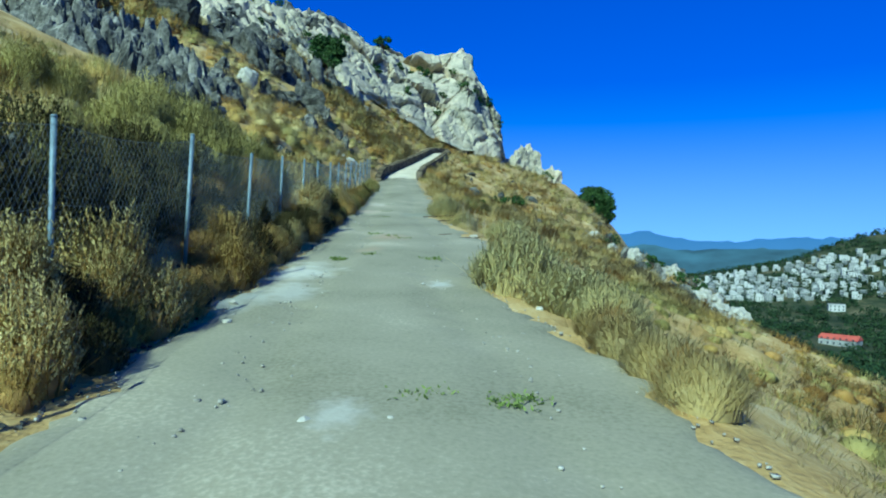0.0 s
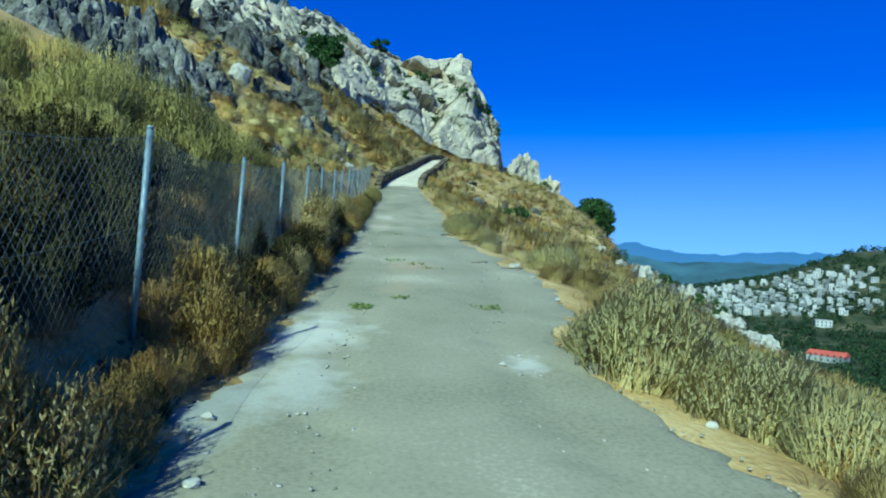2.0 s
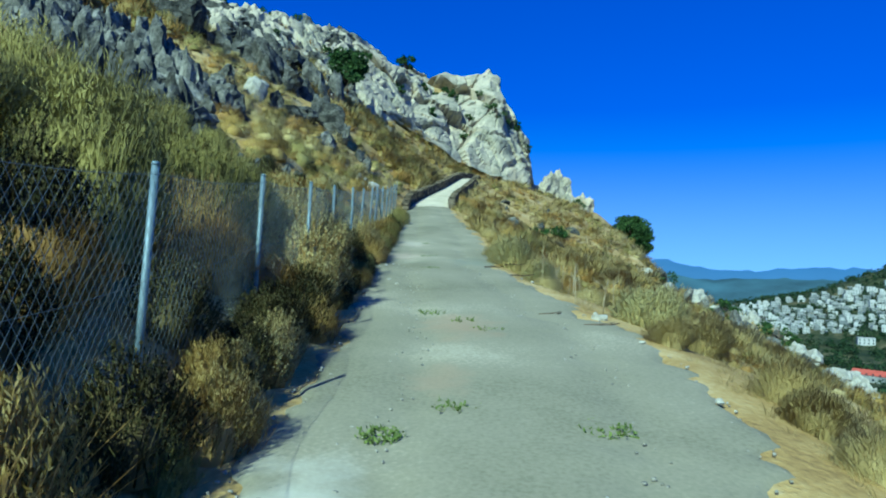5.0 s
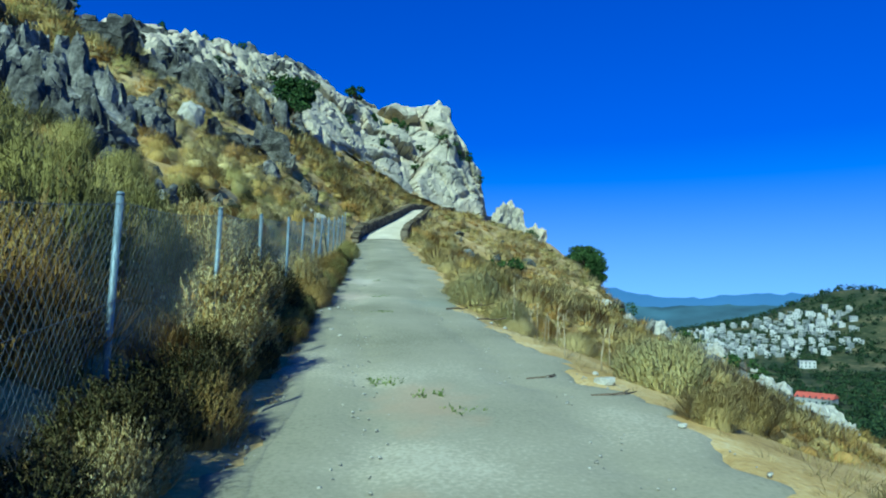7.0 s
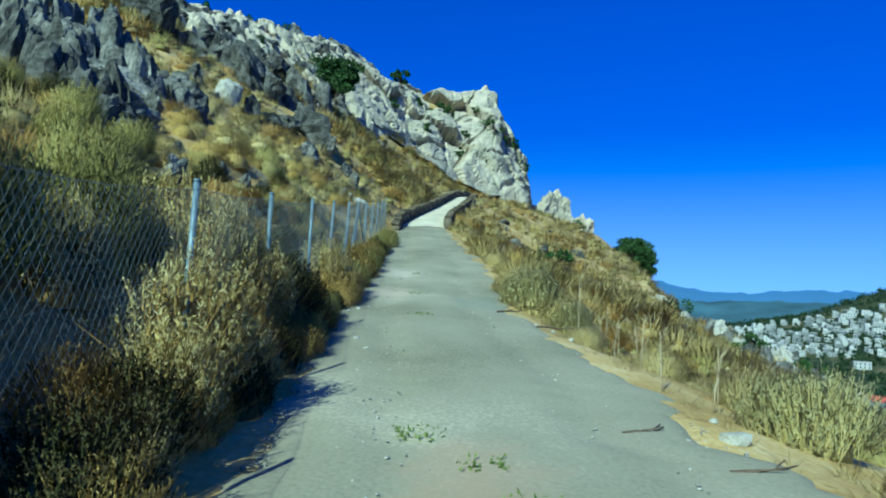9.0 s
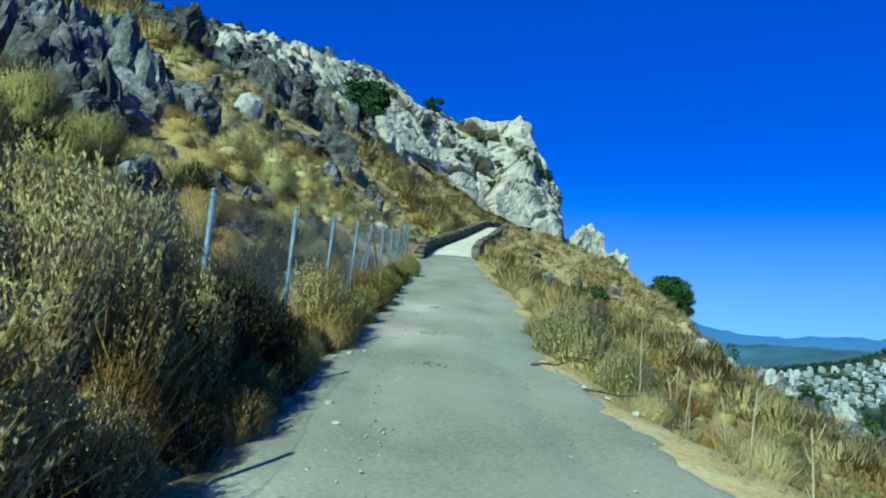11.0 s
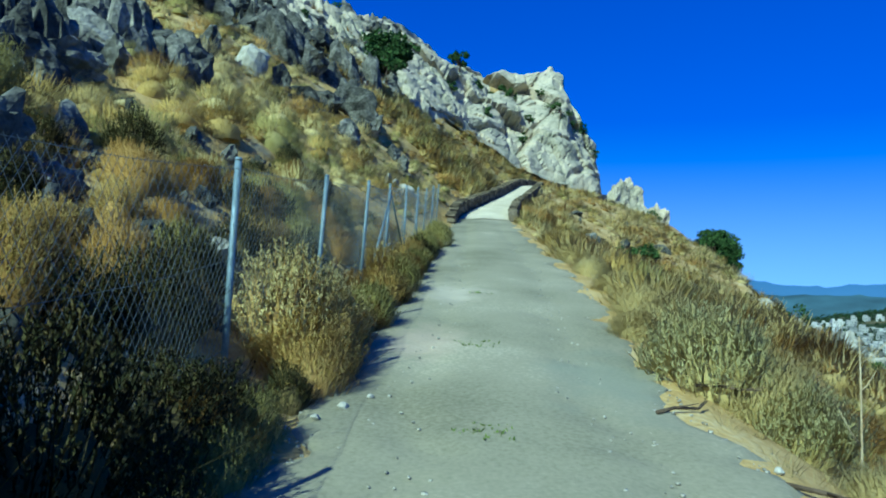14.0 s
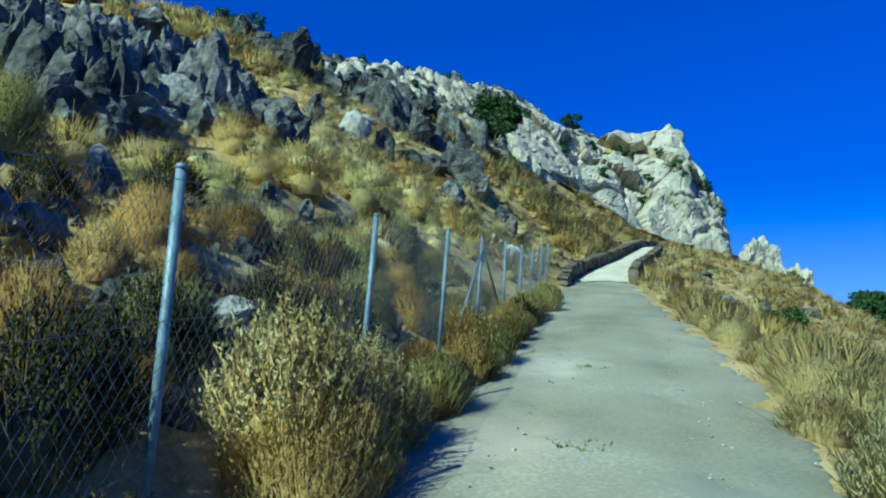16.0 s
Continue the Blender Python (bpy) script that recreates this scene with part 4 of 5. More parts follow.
row("olive", ((-2.4, 23.6, 0.8), (-2.35, 26.6, 0.8), (-2.4, 29.2, 0.7), (-3.8, 14.4, 1.1), (-4.2, 11.0, 1.2), (-4.0, 17.2, 1.1), (-4.5, 13, 1.2), (-2.5, 32.4, 0.9), (-5.2, 10, 1.3), (-4.4, 8.2, 1.2), (-4.6, 5.6, 1.2), (-3.7, 21.4, 0.7), (-3.4, 24.6, 0.8), (-4.2, 26.4, 0.9), (-4.9, 18.0, 0.9), (-5.4, 20.2, 0.8), (-2.4, 35, 0.9), (-2.5, 37, 0.9)))
# valley side of the track
row("sage", ((2.9, 4.2, 1.0), (2.5, 22.8, 0.9), (3.2, 5.0, 1.0)))
row("straw", ((2.4, 6.1, 1.1), (2.0, 21.8, 1.4), (1.9, 22.5, 1.3), (1.9, 24.6, 1.3), (1.9, 25.8, 1.2), (2.9, 18.2, 0.9), (2.8, 9.4, 0.75), (3.0, 10.2, 0.8), (2.7, 8.4, 0.7), (2.7, 6.9, 0.85),
              (3.0, 7.6, 0.9), (2.55, 1.6, 0.75), (2.5, 2.3, 0.8), (2.6, 0.8, 0.8), (2.45, 3.1, 0.7), (2.6, 12.4, 0.7), (1.8, 28.2, 0.9), (1.7, 30.5, 0.9), (1.6, 33, 1.0), (3.2, 16.2, 0.9), (2.0, 27, 0.9), (2.4, 24, 0.9)))
row("brown", ((2.5, 2.7, 0.6), (2.55, 1.1, 0.6), (2.9, 4.1, 0.7), (3.4, 7.2, 0.9), (3.4, 22.8, 0.8)))
rnd = random.Random(77)
for i in range(48):
    y = rnd.uniform(1, 24)
    x = -3.4 - rnd.random() ** 0.9 * 6.5
    if 17 < y < 25 and x > -5.8:
        continue
    row(("spiky", "olive", "brown", "olive", "gold", "dark")[rnd.randrange(6)], ((x, y, rnd.uniform(0.8, 1.3)),))


# low growth added to darken the shaded foot of the fence, and the broken bank above it
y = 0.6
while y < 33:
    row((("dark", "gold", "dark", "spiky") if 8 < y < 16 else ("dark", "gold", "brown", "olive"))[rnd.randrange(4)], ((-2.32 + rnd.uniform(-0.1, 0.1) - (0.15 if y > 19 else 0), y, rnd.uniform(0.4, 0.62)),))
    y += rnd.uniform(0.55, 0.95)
for i in range(42):
    row(("dark", "brown", "dark", "brown", "gold")[rnd.randrange(5)], ((rnd.uniform(-6.0, -3.1), rnd.uniform(18.5, 32), rnd.uniform(0.5, 0.95)),))


# far scrub, joined: nobody could count it
def joined(name, mat, masters, spots, label, category, soft=True):
    """Many small plants in one mesh. masters: (v, f) arrays; spots: x, y, size, turn."""
    vs, fs, ns, n = [], [], [], 0
    spots = np.array(spots)
    zs = land(spots[:, 0], spots[:, 1])
    for (x, y, size, turn), z in zip(spots, zs):
        v, f, nr = masters[int(turn * 1000) % len(masters)]
        c, s = math.cos(turn), math.sin(turn)
        w = v * (size, size, size * (0.85 + 0.05 * math.sin(turn * 9)))
        vs.append(np.stack([w[:, 0] * c - w[:, 1] * s + x, w[:, 0] * s + w[:, 1] * c + y, w[:, 2] + z], -1))
        ns.append(np.stack([nr[:, 0] * c - nr[:, 1] * s, nr[:, 0] * s + nr[:, 1] * c, nr[:, 2]], -1))
        fs.append(f + n)
        n += len(v)
    return tagged(new(name, named(np.concatenate(vs), np.concatenate(fs), name, mat, np.concatenate(ns) if soft else None)), label, category, kind="stuff")


def small_masters(n, radius, height, lean, width, per, length, lwidth, seed):
    out = []
    for i in range(4):
        rng = np.random.default_rng(seed + i)
        v, f, spine = stems_arrays(rng, n, radius, height, lean, width)
        out.append((v, f, rounded(v, height)))
    return out


rng = np.random.default_rng(4)


def hill_spots(n, y0, y1, side, near, far, lo, hi, density=None, patch=11):
    y = rng.uniform(y0, y1, n)
    d = near + (far - near) * rng.uniform(0, 1, n)
    x = road_left(y) - 0.5 - d if side < 0 else road_right(y) + 0.2 + d
    keep = (wobble(x, y, 2.3, patch) + rng.normal(0, 0.5, n) > density) if density is not None else np.ones(n, bool)
    s = rng.uniform(lo, hi, n)
    return np.stack([x, y, s, rng.uniform(0, 6.28, n)], -1)[keep]


DOME = dome_masters(230, 0.46, 0.42, 0.24, 0.010, 50)
MID = dome_masters(260, 0.47, 0.46, 0.13, 0.006, 80)
FAR = dome_masters(70, 0.50, 0.40, 0.30, 0.020, 60)
GRASS = small_masters(12, 0.10, 0.30, 0.9, 0.0035, 0, 0, 0, 70)


def cushion_spots(n, y0, y1, near, far, lo, hi, seed, gap=0.40):
    """Places for cushion tussocks on the fence side that do not grow into one another."""
    g = np.random.default_rng(seed)
    out = []
    for _ in range(n):
        y, size = g.uniform(y0, y1), lo + (hi - lo) * g.random() ** 1.6
        x = float(road_left(y)) - 0.5 - near - (far - near) * g.random()
        if any((x - bx) ** 2 + (y - by) ** 2 < (0.75 * bs + 0.35 * size) ** 2 for bx, by, bs in BOULDERS) or max(float(m(x, y)) for m in OUTCROPS) > 0.5:
            continue
        if all((x - p[0]) ** 2 + (y - p[1]) ** 2 > (gap * (size + p[2])) ** 2 for p in out):
            out.append((x, y, size, g.uniform(0, 6.28)))
    return out


CUSHION_KINDS = ((M_STRAW, "pale straw"), (M_OLIVE, "dull olive"), (M_BROWN, "rust-brown"), (M_BUFF, "buff"), (M_GOLD, "golden"))
CUSHIONS = [[named(v, f, "tussock", mat, nr) for v, f, nr in dome_masters(620, 0.47, 0.46, 0.17, 0.0055, 300 + 10 * i, 4, 0.72)] for i, (mat, _) in enumerate(CUSHION_KINDS)]


def cushion_kind(x, y, roll):
    k = wobble(x, y, 2.6, 17) + 0.5 * roll - (0.35 if y < 27 and x > -7 else 0)
    return 2 if k < -0.65 else 4 if k < -0.2 else 1 if k < 0.15 else 3 if k < 0.55 else 0


for x, y, size, turn in cushion_spots(900, 7, 40, 2.4, 12, 0.7, 1.7, 5)[:300]:
    k = cushion_kind(x, y, math.sin(turn * 7))
    ob = new("tussock", CUSHIONS[k][int(turn * 100) % 4])
    ob.matrix_basis = Matrix.LocRotScale((x, y, land_z(x, y) - 0.03 * size), Euler((0.1 * math.sin(turn * 3), 0.1 * math.cos(turn * 5), turn)), (size, size, size * (0.95 + 0.2 * math.sin(turn * 4))))
    tagged(ob, CUSHION_KINDS[k][1] + " cushion tussock of dry scrub on the hillside", "tussock", "hillside tussocks")
far_spots = cushion_spots(2600, 37, 62, 0.8, 17, 0.8, 1.9, 6)
for i, (mat, what) in enumerate(CUSHION_KINDS):
    mine = [p for p in far_spots if cushion_kind(p[0], p[1], math.sin(p[3] * 7)) == i]
    joined("scrub", mat, DOME, mine, what + " dry scrub tussocks covering the slope", "scrub")
for i, (mat, what, dens, low) in enumerate(((M_STRAW, "straw-coloured", -0.3, -0.1), (M_OLIVE, "dull olive", 0.15, 0.15), (M_BROWN, "rust-brown", -0.15, 0.1), (M_GOLD, "golden", -0.2, 0.0))):
    p = 11 + 5 * i
    joined("scrub", mat, MID, np.concatenate([hill_spots(70, 2, 33, -1, 2.6, 7, 0.4, 0.8, dens + 0.2, p), hill_spots(280, -3, 28, 1, 1.6, 9, 0.4, 0.95, low + (0.3 if i in (0, 3) else -0.25), p), hill_spots(60, 26, 33, -1, 0.6, 5, 0.4, 0.9, dens, p)]),
           what + " low cushion tussocks beside the track", "scrub")
    joined("scrub", mat, DOME, hill_spots(300, 26, 60, 1, 0.4, 14, 0.8, 1.7, -1.2 if i == 0 else dens + 0.5, p), what + " scrub tussocks on the valley slope", "scrub")
    joined("scrub", mat, FAR, np.concatenate([hill_spots(330, 60, 72, -1, 0.6, 15, 0.9, 1.9, dens - (0.4 if i == 0 else 0), p), hill_spots(140, 70, 90, -1, 0.6, 26, 0.8, 1.6, dens, p), hill_spots(230, 38, 58, -1, 15, 26, 0.9, 1.8, dens, p), hill_spots(90, 86, 106, -1, 0.2, 8, 0.8, 1.6, dens, p), hill_spots(460, 48, 112, 1, 0.3, 26, 0.8, 1.8, -1.2 if i == 0 else dens + 0.6, p),
                                              hill_spots(400, -2, 50, 1, 7, 27, 0.4, 1.0, low, p), hill_spots(120, 30, 75, -1, 24, 55, 0.9, 2.0, dens, p)]),
           what + " far scrub tussocks on the hill", "scrub")
# fine dry grass of the verges
joined("dry_grass", M_STRAW, GRASS, np.concatenate([hill_spots(1500, -3, 34, 1, 0.1, 2.4, 0.3, 0.85), hill_spots(1100, -2, 34, -1, -0.1, 1.6, 0.5, 1.1)]), "short pale dry grass along the verges", "grass")
joined("dry_grass", M_OLIVE, GRASS, hill_spots(1100, 2, 34, 1, 1.8, 8, 0.7, 1.4), "dull dead grass on the slope below the track", "grass")
joined("dry_grass", M_BROWN, GRASS, np.concatenate([hill_spots(1500, -2, 34, -1, 0.0, 3.0, 0.6, 1.3), hill_spots(1500, 2, 33, -1, 1.5, 8, 0.7, 1.5), hill_spots(350, -2, 34, 1, 1.6, 8, 0.6, 1.1)]), "brown dead grass among the shrubs", "grass")

# small green weeds on the track
for i, (x, y) in enumerate(((0.55, 0.9), (1.2, 0.75), (-0.37, 9.1), (-0.95, 8.4), (0.75, 8.6), (-0.7, 22.7), (-0.75, 26.6), (-0.55, 13.6), (-0.15, 13.0), (-0.65, 19.8), (0.1, 12.4))):
    v, f, spine = stems_arrays(np.random.default_rng(900 + i), 40, 0.13, 0.09, 1.8, 0.004)
    lv, lf = leaf_arrays(np.random.default_rng(950 + i), spine, 6, 0.045, 0.02)
    w = new("weed", named(np.concatenate([v, lv]), np.concatenate([f, lf + len(v)]), "weed", M_GREEN))
    w.location = (x, y, float(road_z(y)) + 0.065)
    tagged(w, "small low green weed growing in the track", "weed", "weeds on the track")

# tall dead stalks on the valley verge
for i, (x, y, h) in enumerate(((2.15, 20.2, 1.25), (2.7, 20.4, 1.0), (2.9, 20.6, 0.9), (2.5, 19.9, 0.8), (3.1, 21.0, 0.9), (2.0, 15.6, 0.7), (2.4, 15.2, 0.65), (2.8, 16.0, 0.7), (2.3, 17.2, 0.75), (2.9, 19.2, 0.8))):
    rnd = random.Random(40 + i)
    s = Shape()
    lean = Vector((rnd.uniform(-0.1, 0.15), rnd.uniform(-0.1, 0.1), 0))
    pts = [Vector((0, 0, -0.05)) + lean * k * k * h + Vector((0, 0, h * k)) for k in (0, 0.35, 0.7, 1.0)]
    s.tube(pts, (0.011, 0.009, 0.007, 0.003), 6)
    for b in range(4):
        p = pts[1].lerp(pts[3], b / 4)
        d = Vector((rnd.uniform(-1, 1), rnd.uniform(-1, 1), 1.2)).normalized() * h * rnd.uniform(0.15, 0.3)
        s.tube([p, p + d * 0.5 + Vector((0, 0, -0.02)), p + d], (0.005, 0.004, 0.002), 5)
    ob = new("dead_stalk", s.mesh("dead_stalk", M_DEAD, True))
    ob.location = (x, y, land_z(x, y))
    tagged(ob, "tall bleached dead stalk standing on the verge", "stalk", "dead stalks")

# fallen branches at the track's edge
for i, (x, y, turn, L) in enumerate(((1.85, 13.1, 20, 0.55), (1.0, 20.7, 35, 0.7), (1.6, 21.4, -40, 0.6), (1.45, 19.0, -55, 0.9), (1.25, 13.9, 30, 0.4))):
    rnd = random.Random(70 + i)
    s = Shape()
    z = [0.015, 0.03, 0.02, 0.05]
    pts = [Vector((L * (k / 3 - 0.5), rnd.uniform(-0.05, 0.05), z[k])) for k in range(4)]
    s.tube(pts, (0.018, 0.015, 0.012, 0.005), 7)
    for b in (1, 2):
        s.tube([pts[b], pts[b] + Vector((0.09, 0.05 * (-1) ** b, 0.02)), pts[b] + Vector((0.2, 0.09 * (-1) ** b, 0.04))], (0.009, 0.006, 0.003), 6)
    ob = new("fallen_branch", s.mesh("fallen_branch", M_BARK, True))
    ob.matrix_basis = pose(x, y, max(land_z(x, y), float(road_z(y)) + 0.02), 0, 0, turn)
    tagged(ob, "dry fallen branch lying at the edge of the track", "branch", "fallen branches")

# loose stones
PEBBLES = [rock_mesh("stone", 400 + i, M_STONE, (1, 0.8, 0.55), 7, 0.1, 2) for i in range(5)]
for i, (x, y, s) in enumerate(((2.02, 13.9, 0.15), (2.1, 14.5, 0.06), (0.35, 0.35, 0.05), (-0.2, 0.3, 0.06), (0.6, 5.8, 0.05), (2.75, 8.6, 0.08), (1.95, 9.4, 0.06), (-1.75, 20.2, 0.06), (-1.6, 20.5, 0.04), (-1.9, 19.9, 0.05), (2.05, 11.9, 0.05),
                               (2.0, 6.0, 0.08), (2.1, 4.6, 0.07), (1.8, 7.5, 0.05), (-1.7, 4.2, 0.07), (-1.5, 3.2, 0.06), (1.3, 19.6, 0.05), (1.5, 19.2, 0.05), (1.65, 18.5, 0.06), (-1.3, 16.8, 0.05), (-1.5, 17.5, 0.05))):
    ob = new("stone", PEBBLES[i % 5])
    on = float(road_z(y)) + 0.05 if x < float(road_right(y)) else land_z(x, y)
    ob.matrix_basis = Matrix.LocRotScale((x, y, on + s * 0.2), Euler((0, 0, i * 1.3)), (s, s, s))
    tagged(ob, "pale loose limestone stone at the track's edge", "stone", "loose stones")
gv, gf, n = [], [], 0
rnd = random.Random(9)
cube = np.array([(x, y, z) for z in (-1, 1) for y in (-1, 1) for x in (-1, 1)], float)
cf = np.array([(0, 2, 3, 1), (4, 5, 7, 6), (0, 1, 5, 4), (2, 6, 7, 3), (0, 4, 6, 2), (1, 3, 7, 5)])
rng = np.random.default_rng(12)
for i in range(2600):
    y = rng.uniform(-1, 36)
    e = rng.random()
    w = float(road_right(y) - road_left(y))
    u = (1 - rng.random() ** 2.0 * 0.35) if e < 0.3 else (rng.random() ** 2.2 * 0.3 if e < 0.72 else rng.random())
    x = float(road_left(y)) - 0.1 + (w + 0.2) * u
    s = rng.uniform(0.005, 0.013) * (1.5 if rng.random() < 0.1 else 1)
    v = (cube * rng.uniform(0.6, 1.2, 3) + rng.normal(0, 0.22, (8, 3))) * s * (1, 1, 0.7)
    gv.append(v + (x, y, float(road_z(y)) + 0.03 + 0.05 * math.sin(math.pi * min(max(u, 0), 1)) * 0.8 - 0.01))
    gf.append(cf + n)
    n += 8
tagged(new("gravel", named(np.concatenate(gv), np.concatenate(gf), "gravel", M_STONE)), "loose pale gravel scattered on the dirt track", "gravel", kind="stuff")


# ---- trees ----
def leaf_cloud(rng, blobs, per, size):
    vs = []
    for (x, y, z, r) in blobs:
        d = rng.normal(size=(per, 3))
        d /= np.linalg.norm(d, axis=1)[:, None]
        vs.append(np.array((x, y, z)) + d * (r * rng.uniform(0.55, 1.08, per))[:, None] * (1, 1, 0.8))
    c = np.concatenate(vs)
    m = len(c)
    a = rng.normal(size=(m, 3))
    a /= np.linalg.norm(a, axis=1)[:, None]
    b = np.cross(a, rng.normal(size=(m, 3)))
    b /= np.linalg.norm(b, axis=1)[:, None]
    s = (size * rng.uniform(0.6, 1.4, m))[:, None]
    v = np.stack([c - a * s, c + b * s * 0.45, c + a * s, c - b * s * 0.45], 1).reshape(-1, 3)
    return v, np.arange(m)[:, None] * 4 + (0, 1, 2, 3)


def tree(name, x, y, z, height, crown, seed, label, lean=(0, 0), blobs=26, per=90, leaf=0.16, low=0.35, squash=1.0, base=None):
    rng = np.random.default_rng(seed)
    ob = thing(name, pose(x, y, z), label, "tree" if height > 2 else "bush")
    s = Shape()
    top = Vector((lean[0] * height, lean[1] * height, height * 0.7))
    r = height * 0.035
    s.tube([(0, 0, -0.4), top * 0.4 + Vector((0.05 * height, 0, 0)), top], (r * 1.3, r, r * 0.4), 9)
    pts = []
    for i in range(blobs):
        a = rng.uniform(0, 6.28)
        h = rng.uniform(low, 1.0)
        rr = crown * math.sqrt(rng.uniform(0.05, 1)) * math.sqrt(max(0.05, 1 - ((h - (low + 1) / 2) / (0.62 * (1 - low) + 0.02)) ** 2))
        pts.append((lean[0] * height * h + rr * math.cos(a), lean[1] * height * h + rr * math.sin(a), height * (low + (h - low) * squash), crown * rng.uniform(0.22, 0.4)))
        if i < 9:
            s.tube([top * 0.45, (Vector(pts[-1][:3]) + top * 0.5) * 0.5 + Vector((0, 0, -0.1)), pts[-1][:3]], (r * 0.6, r * 0.4, r * 0.12), 6)
    part("trunk", s.mesh("trunk", M_BARK, True), ob)
    v, f = leaf_cloud(rng, pts, per, leaf)
    part("crown", named(v, f, "crown", M_PINE), ob)
    return ob


tree("pine_tree", -9.8, 71, land_z(-9.8, 71) - 0.2, 5.0, 2.2, 1, "dark green spreading pine among grey boulders", blobs=30, per=150, leaf=0.2, low=0.45)
tree("hill_tree", -26.0, 56.5, land_z(-26.0, 56.5), 3.4, 1.8, 7, "dark green tree behind the rocky outcrop", blobs=16, per=110, leaf=0.17, low=0.3)
tree("tree", -6.0, 113, 34.2, 2.8, 1.5, 2, "small round dark green tree on the skyline", blobs=16, per=110, leaf=0.17, low=0.45)
tree("round_tree", 32.7, 112, land_z(32.7, 112) + 0.1, 6.4, 2.9, 3, "dense rounded wind-shaped green tree on the falling ridge", lean=(-0.2, 0), blobs=90, per=190, leaf=0.2, low=0.1)
face = np.empty(len(CLIFF.vertices) * 3)
CLIFF.vertices.foreach_get("co", face)
face = face.reshape(-1, 3)
for i, (u, z, h) in enumerate(((-2.6, 30.2, 1.3), (-1.4, 30.6, 1.4), (-0.2, 30.8, 1.5), (1.0, 30.4, 1.4), (2.0, 29.8, 1.1), (8.8, 27.0, 2.0), (8.0, 29.0, 1.8), (-1.5, 25.0, 1.2), (10.9, 26.4, 1.7), (13.2, 27.4, 1.5), (4.6, 26, 1.2),
                               (12.0, 30.6, 1.4), (15.6, 23.6, 1.5), (6.5, 32.5, 1.1), (-6, 27.5, 1.1), (3.4, 22.5, 1.1))):
    p = face[np.argmin((face[:, 0] - u) ** 2 + (face[:, 2] - z) ** 2)]
    tree("cliff_bush", float(p[0]), float(p[1]) - 0.1, float(p[2]) - 0.2, h, h * 0.75, 20 + i, "dark green bush growing from the cliff", blobs=9, per=60, leaf=0.14, low=0.05)
for i, (x, y, h) in enumerate(((-22, 84, 1.5), (-19.2, 90, 1.4), (-9.5, 68, 2.4), (-14.2, 80, 1.5), (-24.5, 76, 1.4), (-17, 70, 1.3), (24.2, 118, 1.8), (-11, 96, 1.3))):
    tree("hill_bush", x, y, land_z(x, y) + 0.4, h, h * 0.75, 90 + i, "dark green bush among the crest's rocks", blobs=9, per=60, leaf=0.14, low=0.05)
for i, (x, y, h) in enumerate(((19, 60, 1.3), (8.2, 57.5, 1.2), (10.5, 62, 1.1), (6.0, 50, 0.9), (20.6, 44, 1.5), (19.5, 49, 1.3), (24, 66, 1.3))):
    tree("slope_bush", x, y, land_z(x, y) - 0.1, h, h * 0.8, 60 + i, "dark green bush in the dry grass of the slope", blobs=9, per=60, leaf=0.12, low=0.1)


# ---- village in the valley ----
M_WHITE = material("white_render", ((0.13, 0.14, 0.14), (0.40, 0.40, 0.38)), 0.05, 0.9, 0, 1.0, (0.3, 0.6), per_object=0.5)
M_TILE = material("red_roof", ((0.30, 0.06, 0.045), (0.42, 0.10, 0.07)), 0.3, 0.9, 0, 3)
M_SLAB = material("flat_roof", ((0.22, 0.22, 0.21), (0.42, 0.41, 0.38)), 0.2, 0.9, 0, 3, per_object=0.3)
M_DARKGLASS = material("window_glass", ((0.03, 0.04, 0.05), (0.06, 0.07, 0.08)), 0.5, 0.25, 0, 3, spec=0.5)
M_WOODS = material("valley_trees", ((0.006, 0.016, 0.008), (0.018, 0.036, 0.013), (0.04, 0.06, 0.022)), 0.05, 0.9, 0, 0.6, (0.25, 0.75), island=0.4)


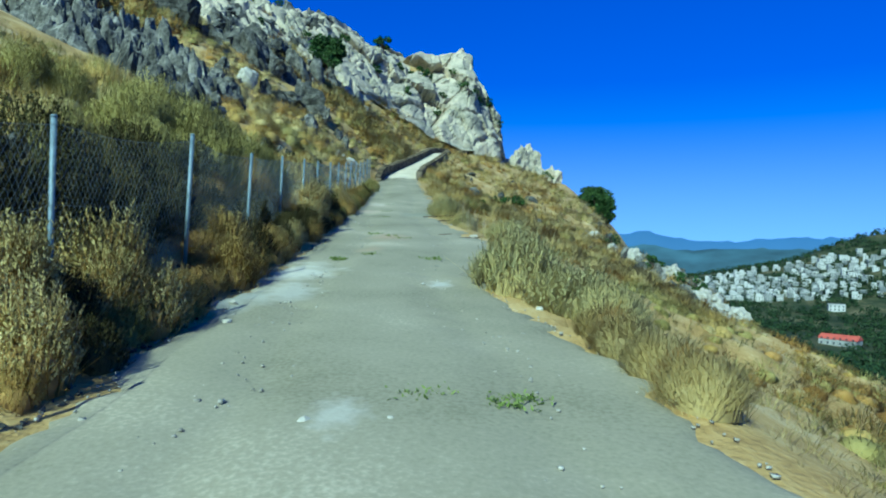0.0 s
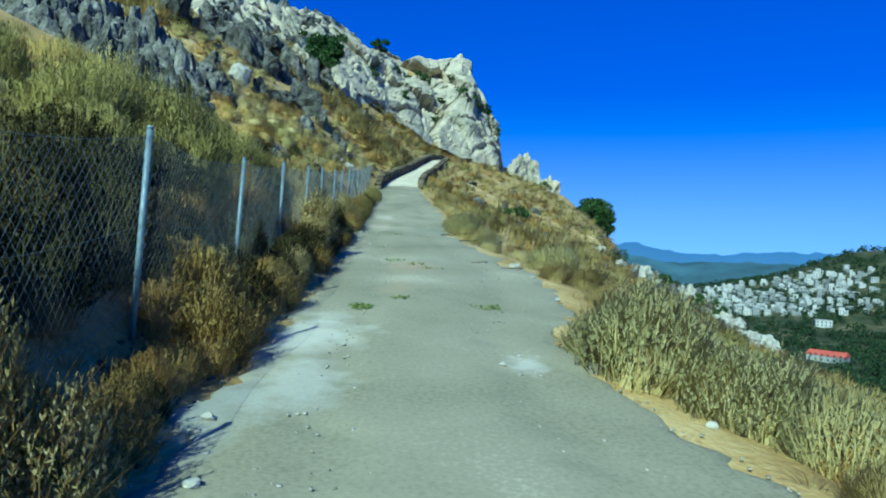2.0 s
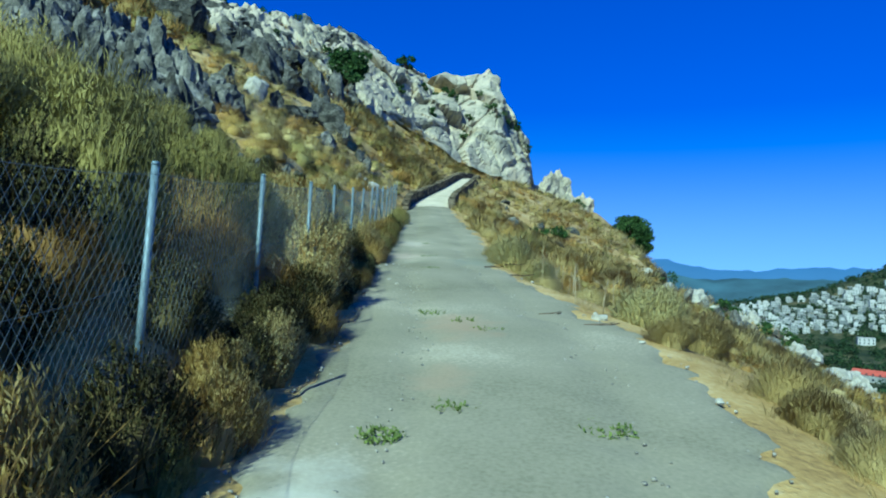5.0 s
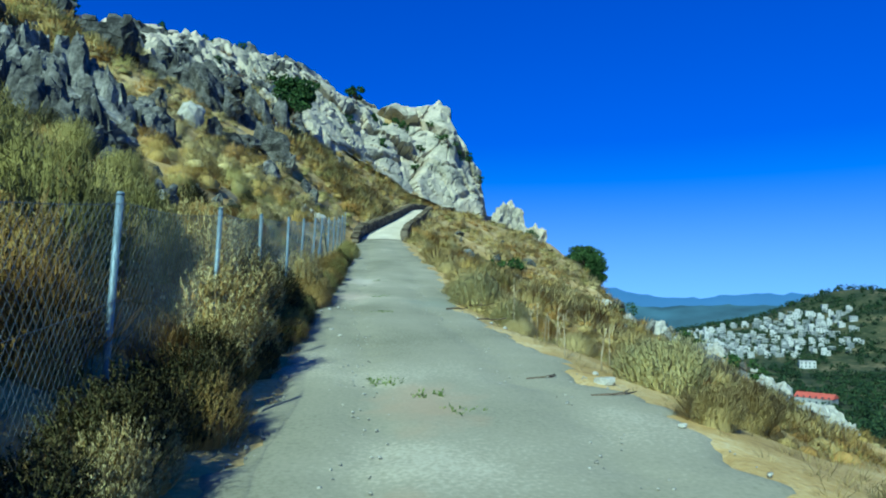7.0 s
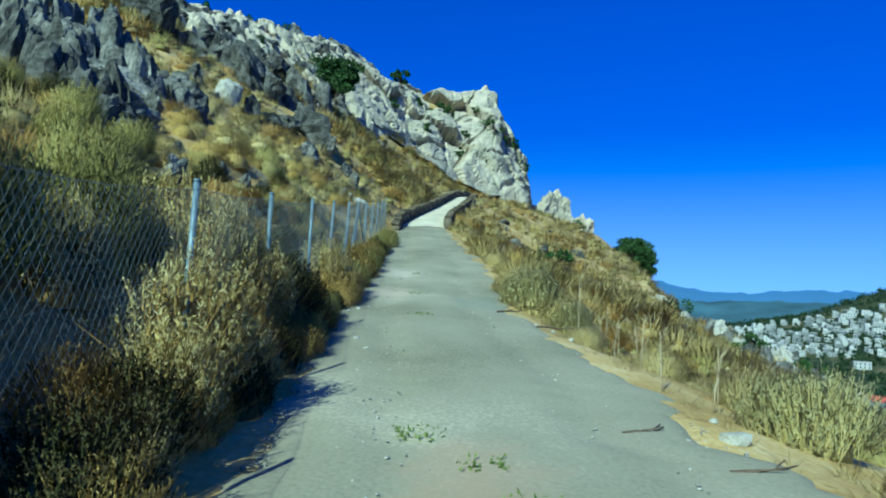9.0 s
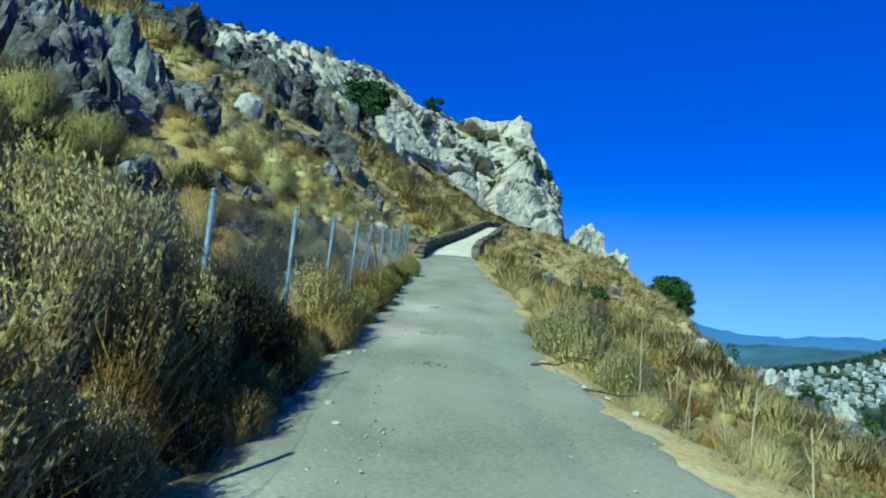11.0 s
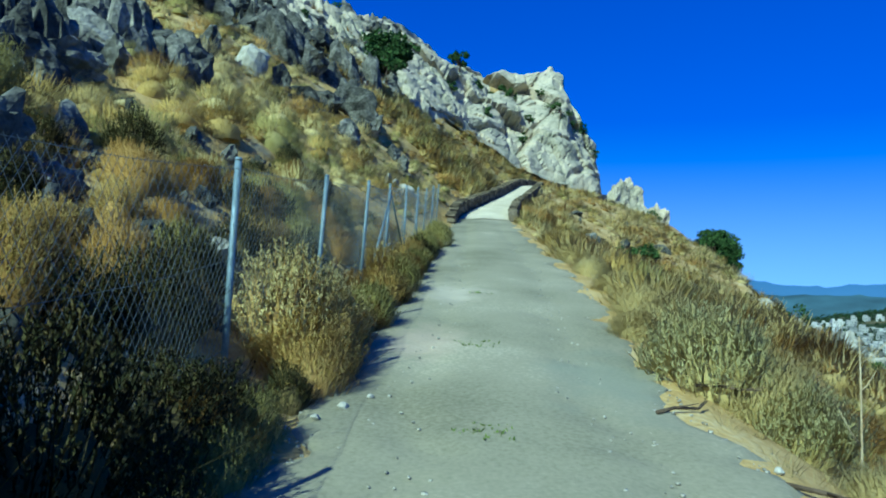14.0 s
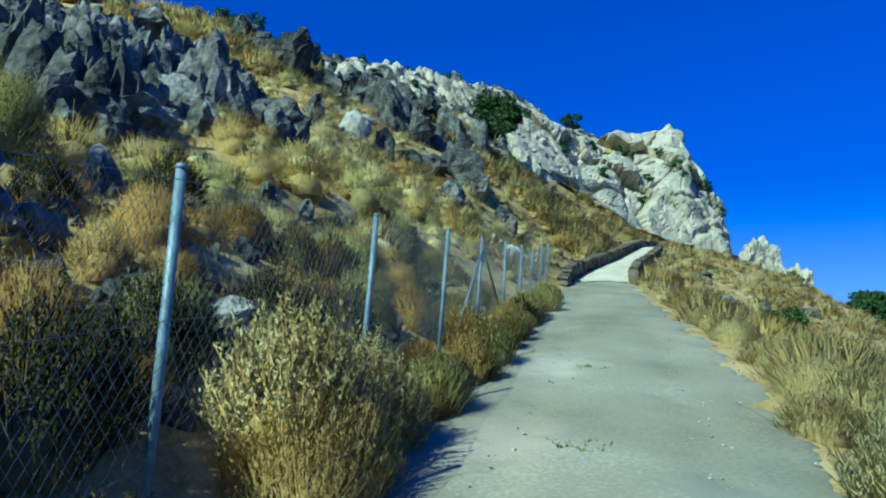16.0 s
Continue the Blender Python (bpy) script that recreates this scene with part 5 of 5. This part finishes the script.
def house(w, d, h, kind, at, label, group):
    """A block house: walls, a flat slab or gabled roof, and windows with sunk panes."""
    ob = thing("house", at, label, "house", group)
    s = Shape()
    s.box((-w / 2, -d / 2, -6), (w / 2, d / 2, h))
    if kind == "step":
        s.box((-w / 2 + 0.2, -d / 2 + d * 0.45, h), (w * 0.15, d / 2 - 0.2, h + 2.8))
    part("wall", s.mesh("wall", M_WHITE), ob)
    r = Shape()
    if kind == "gable":
        o = 0.5
        r.add([(-w / 2 - o, -d / 2 - o, h - 0.1), (w / 2 + o, -d / 2 - o, h - 0.1), (w / 2 + o, d / 2 + o, h - 0.1), (-w / 2 - o, d / 2 + o, h - 0.1), (-w / 2 - o, 0, h + d * 0.24), (w / 2 + o, 0, h + d * 0.24)],
              [(0, 1, 5, 4), (2, 3, 4, 5), (0, 4, 3), (1, 2, 5), (3, 2, 1, 0)])
        part("roof", r.mesh("roof", M_TILE), ob, "red tiled pitched roof")
    else:
        r.box((-w / 2 - 0.3, -d / 2 - 0.3, h), (w / 2 + 0.3, d / 2 + 0.3, h + 0.35)) if kind == "flat" else r.box((-w / 2 - 0.2, -d / 2 - 0.2, h), (w / 2 + 0.2, -d / 2 + d * 0.44, h + 0.3))
        part("roof", r.mesh("roof", M_SLAB), ob)
    pane = Shape()
    pane.box((-0.6, -0.08, -0.8), (0.6, 0.08, 0.8))
    me = pane.mesh("window", M_DARKGLASS)
    for row_z in ([1.7] if h < 4.5 else [1.7, 4.7]):
        for k in range(max(2, int(w // 3.4))):
            win = part("window", me, ob)
            win.location = (-w / 2 + (k + 0.5) * w / max(2, int(w // 3.4)), -d / 2 - 0.02, row_z)
        side = part("window", me, ob)
        side.matrix_basis = pose(-w / 2 - 0.02, 0, row_z, 0, 0, 90)
    return ob


rnd = random.Random(21)
LABELS = {"flat": "white flat-roofed village house in the valley", "step": "white stepped village house with a roof room"}
first = {}
placed = []
tries = 0
while len(placed) < 230 and tries < 6000:
    tries += 1
    a, r = radians(rnd.gauss(28.5, 3.6)), rnd.uniform(790, 1000)
    x, y = r * math.sin(a), r * math.cos(a)
    if not 21.5 < math.degrees(a) < 37 or any((x - p[0]) ** 2 + (y - p[1]) ** 2 < 10 ** 2 for p in placed):
        continue
    if wobble(x, y, 45, 14) < -0.5:
        continue
    placed.append((x, y))
    kind = ("flat", "step", "step")[rnd.randrange(3)]
    m = pose(x, y, land_z(x, y), 0, 0, rnd.choice((0, 0, 90)) + math.degrees(-a) + rnd.uniform(-18, 18))
    if kind not in first:
        first[kind] = house(*{"flat": (11, 9, 6.4), "step": (12, 10, 6.2)}[kind], kind, m, LABELS[kind], "village houses")
    else:
        ob = copy_thing(first[kind], m)
        ob.scale = (rnd.uniform(0.45, 0.85), rnd.uniform(0.45, 0.8), rnd.uniform(0.5, 1.0))
house(23, 12, 4.5, "gable", pose(287, 433, land_z(287, 433), 0, 0, -52), "long low building under a red roof among green fields", "")
house(14, 9, 6.4, "flat", pose(403, 617, land_z(403, 617), 0, 0, -25), "lone white house among green orchards", "")

# woods and orchards of the valley, joined
rng = np.random.default_rng(33)
n = 9500
a, r = np.radians(rng.uniform(14, 46, n)), rng.uniform(220, 1500, n)
X, Y = r * np.sin(a), r * np.cos(a)
ok = (land(X, Y) < 40) & (land(X, Y) - valley(X, Y) < 3) & (wobble(X, Y, 38, 15) + rng.normal(0, 0.5, n) > -0.15)
ok &= (np.hypot(X - 283, Y - 423) > 22) & (np.hypot(X - 399, Y - 609) > 16)
X, Y, r = X[ok], Y[ok], r[ok]
Z = land(X, Y)
blobs = [(x, y, z + s * 0.7, s) for x, y, z, s in zip(X, Y, Z, rng.uniform(1.8, 4.8, len(X)))]
v, f = leaf_cloud(rng, blobs, 34, 1.2)
tagged(new("valley_trees", named(v, f, "valley_trees", M_WOODS)), "dark green orchards and trees across the valley floor", "trees", kind="stuff")


# ---- far ridges, aerial haze painted in as a bluish glow ----
def ridge(name, radius, level, rise, haze_glow, patchy, seed, label):
    m = bpy.data.materials.new(name)
    m.use_nodes = True
    bsdf = m.node_tree.nodes["Principled BSDF"]
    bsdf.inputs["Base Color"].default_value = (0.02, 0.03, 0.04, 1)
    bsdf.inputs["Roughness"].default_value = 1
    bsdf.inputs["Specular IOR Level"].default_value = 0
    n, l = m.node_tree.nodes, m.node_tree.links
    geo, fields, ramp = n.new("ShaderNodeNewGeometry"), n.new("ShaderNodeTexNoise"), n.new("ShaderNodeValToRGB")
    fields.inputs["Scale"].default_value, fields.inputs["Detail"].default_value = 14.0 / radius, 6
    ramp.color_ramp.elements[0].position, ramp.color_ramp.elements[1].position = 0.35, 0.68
    ramp.color_ramp.elements[0].color, ramp.color_ramp.elements[1].color = (*(c * (1 - patchy) for c in haze_glow), 1), (*(c * (1 + patchy) for c in haze_glow), 1)
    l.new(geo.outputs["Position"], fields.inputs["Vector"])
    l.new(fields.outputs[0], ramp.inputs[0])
    # emission carries the haze of distance; the hills themselves give no light
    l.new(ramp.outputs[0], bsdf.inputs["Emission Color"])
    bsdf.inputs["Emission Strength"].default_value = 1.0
    a = np.radians(np.arange(-100, 121, 0.5))
    top = level + rise * (wobble(a * 60, a * 0, 3.0, seed) + 0.45 * wobble(a * 60, a * 0, 0.8, seed + 1) + 0.15 * wobble(a * 60, a * 0, 0.25, seed + 2))
    rows = [(radius, -90 + 0 * top), (radius + 40, top * 0.5 - 30), (radius + 160, top), (radius + 600, -90 + 0 * top)]
    X = np.stack([k * np.sin(a) for k, _ in rows])
    Y = np.stack([k * np.cos(a) for k, _ in rows])
    Z = np.stack([z for _, z in rows])
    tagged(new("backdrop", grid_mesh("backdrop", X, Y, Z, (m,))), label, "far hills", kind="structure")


ridge("far_hills", 3900, 80, 30, (0.06, 0.135, 0.33), 0.05, 2, "mountains on the horizon with haze put into their blue glow")
ridge("middle_hills", 1500, 8, 7, (0.045, 0.085, 0.125), 0.45, 5, "hills beyond the valley, haze painted in as a blue-grey glow")
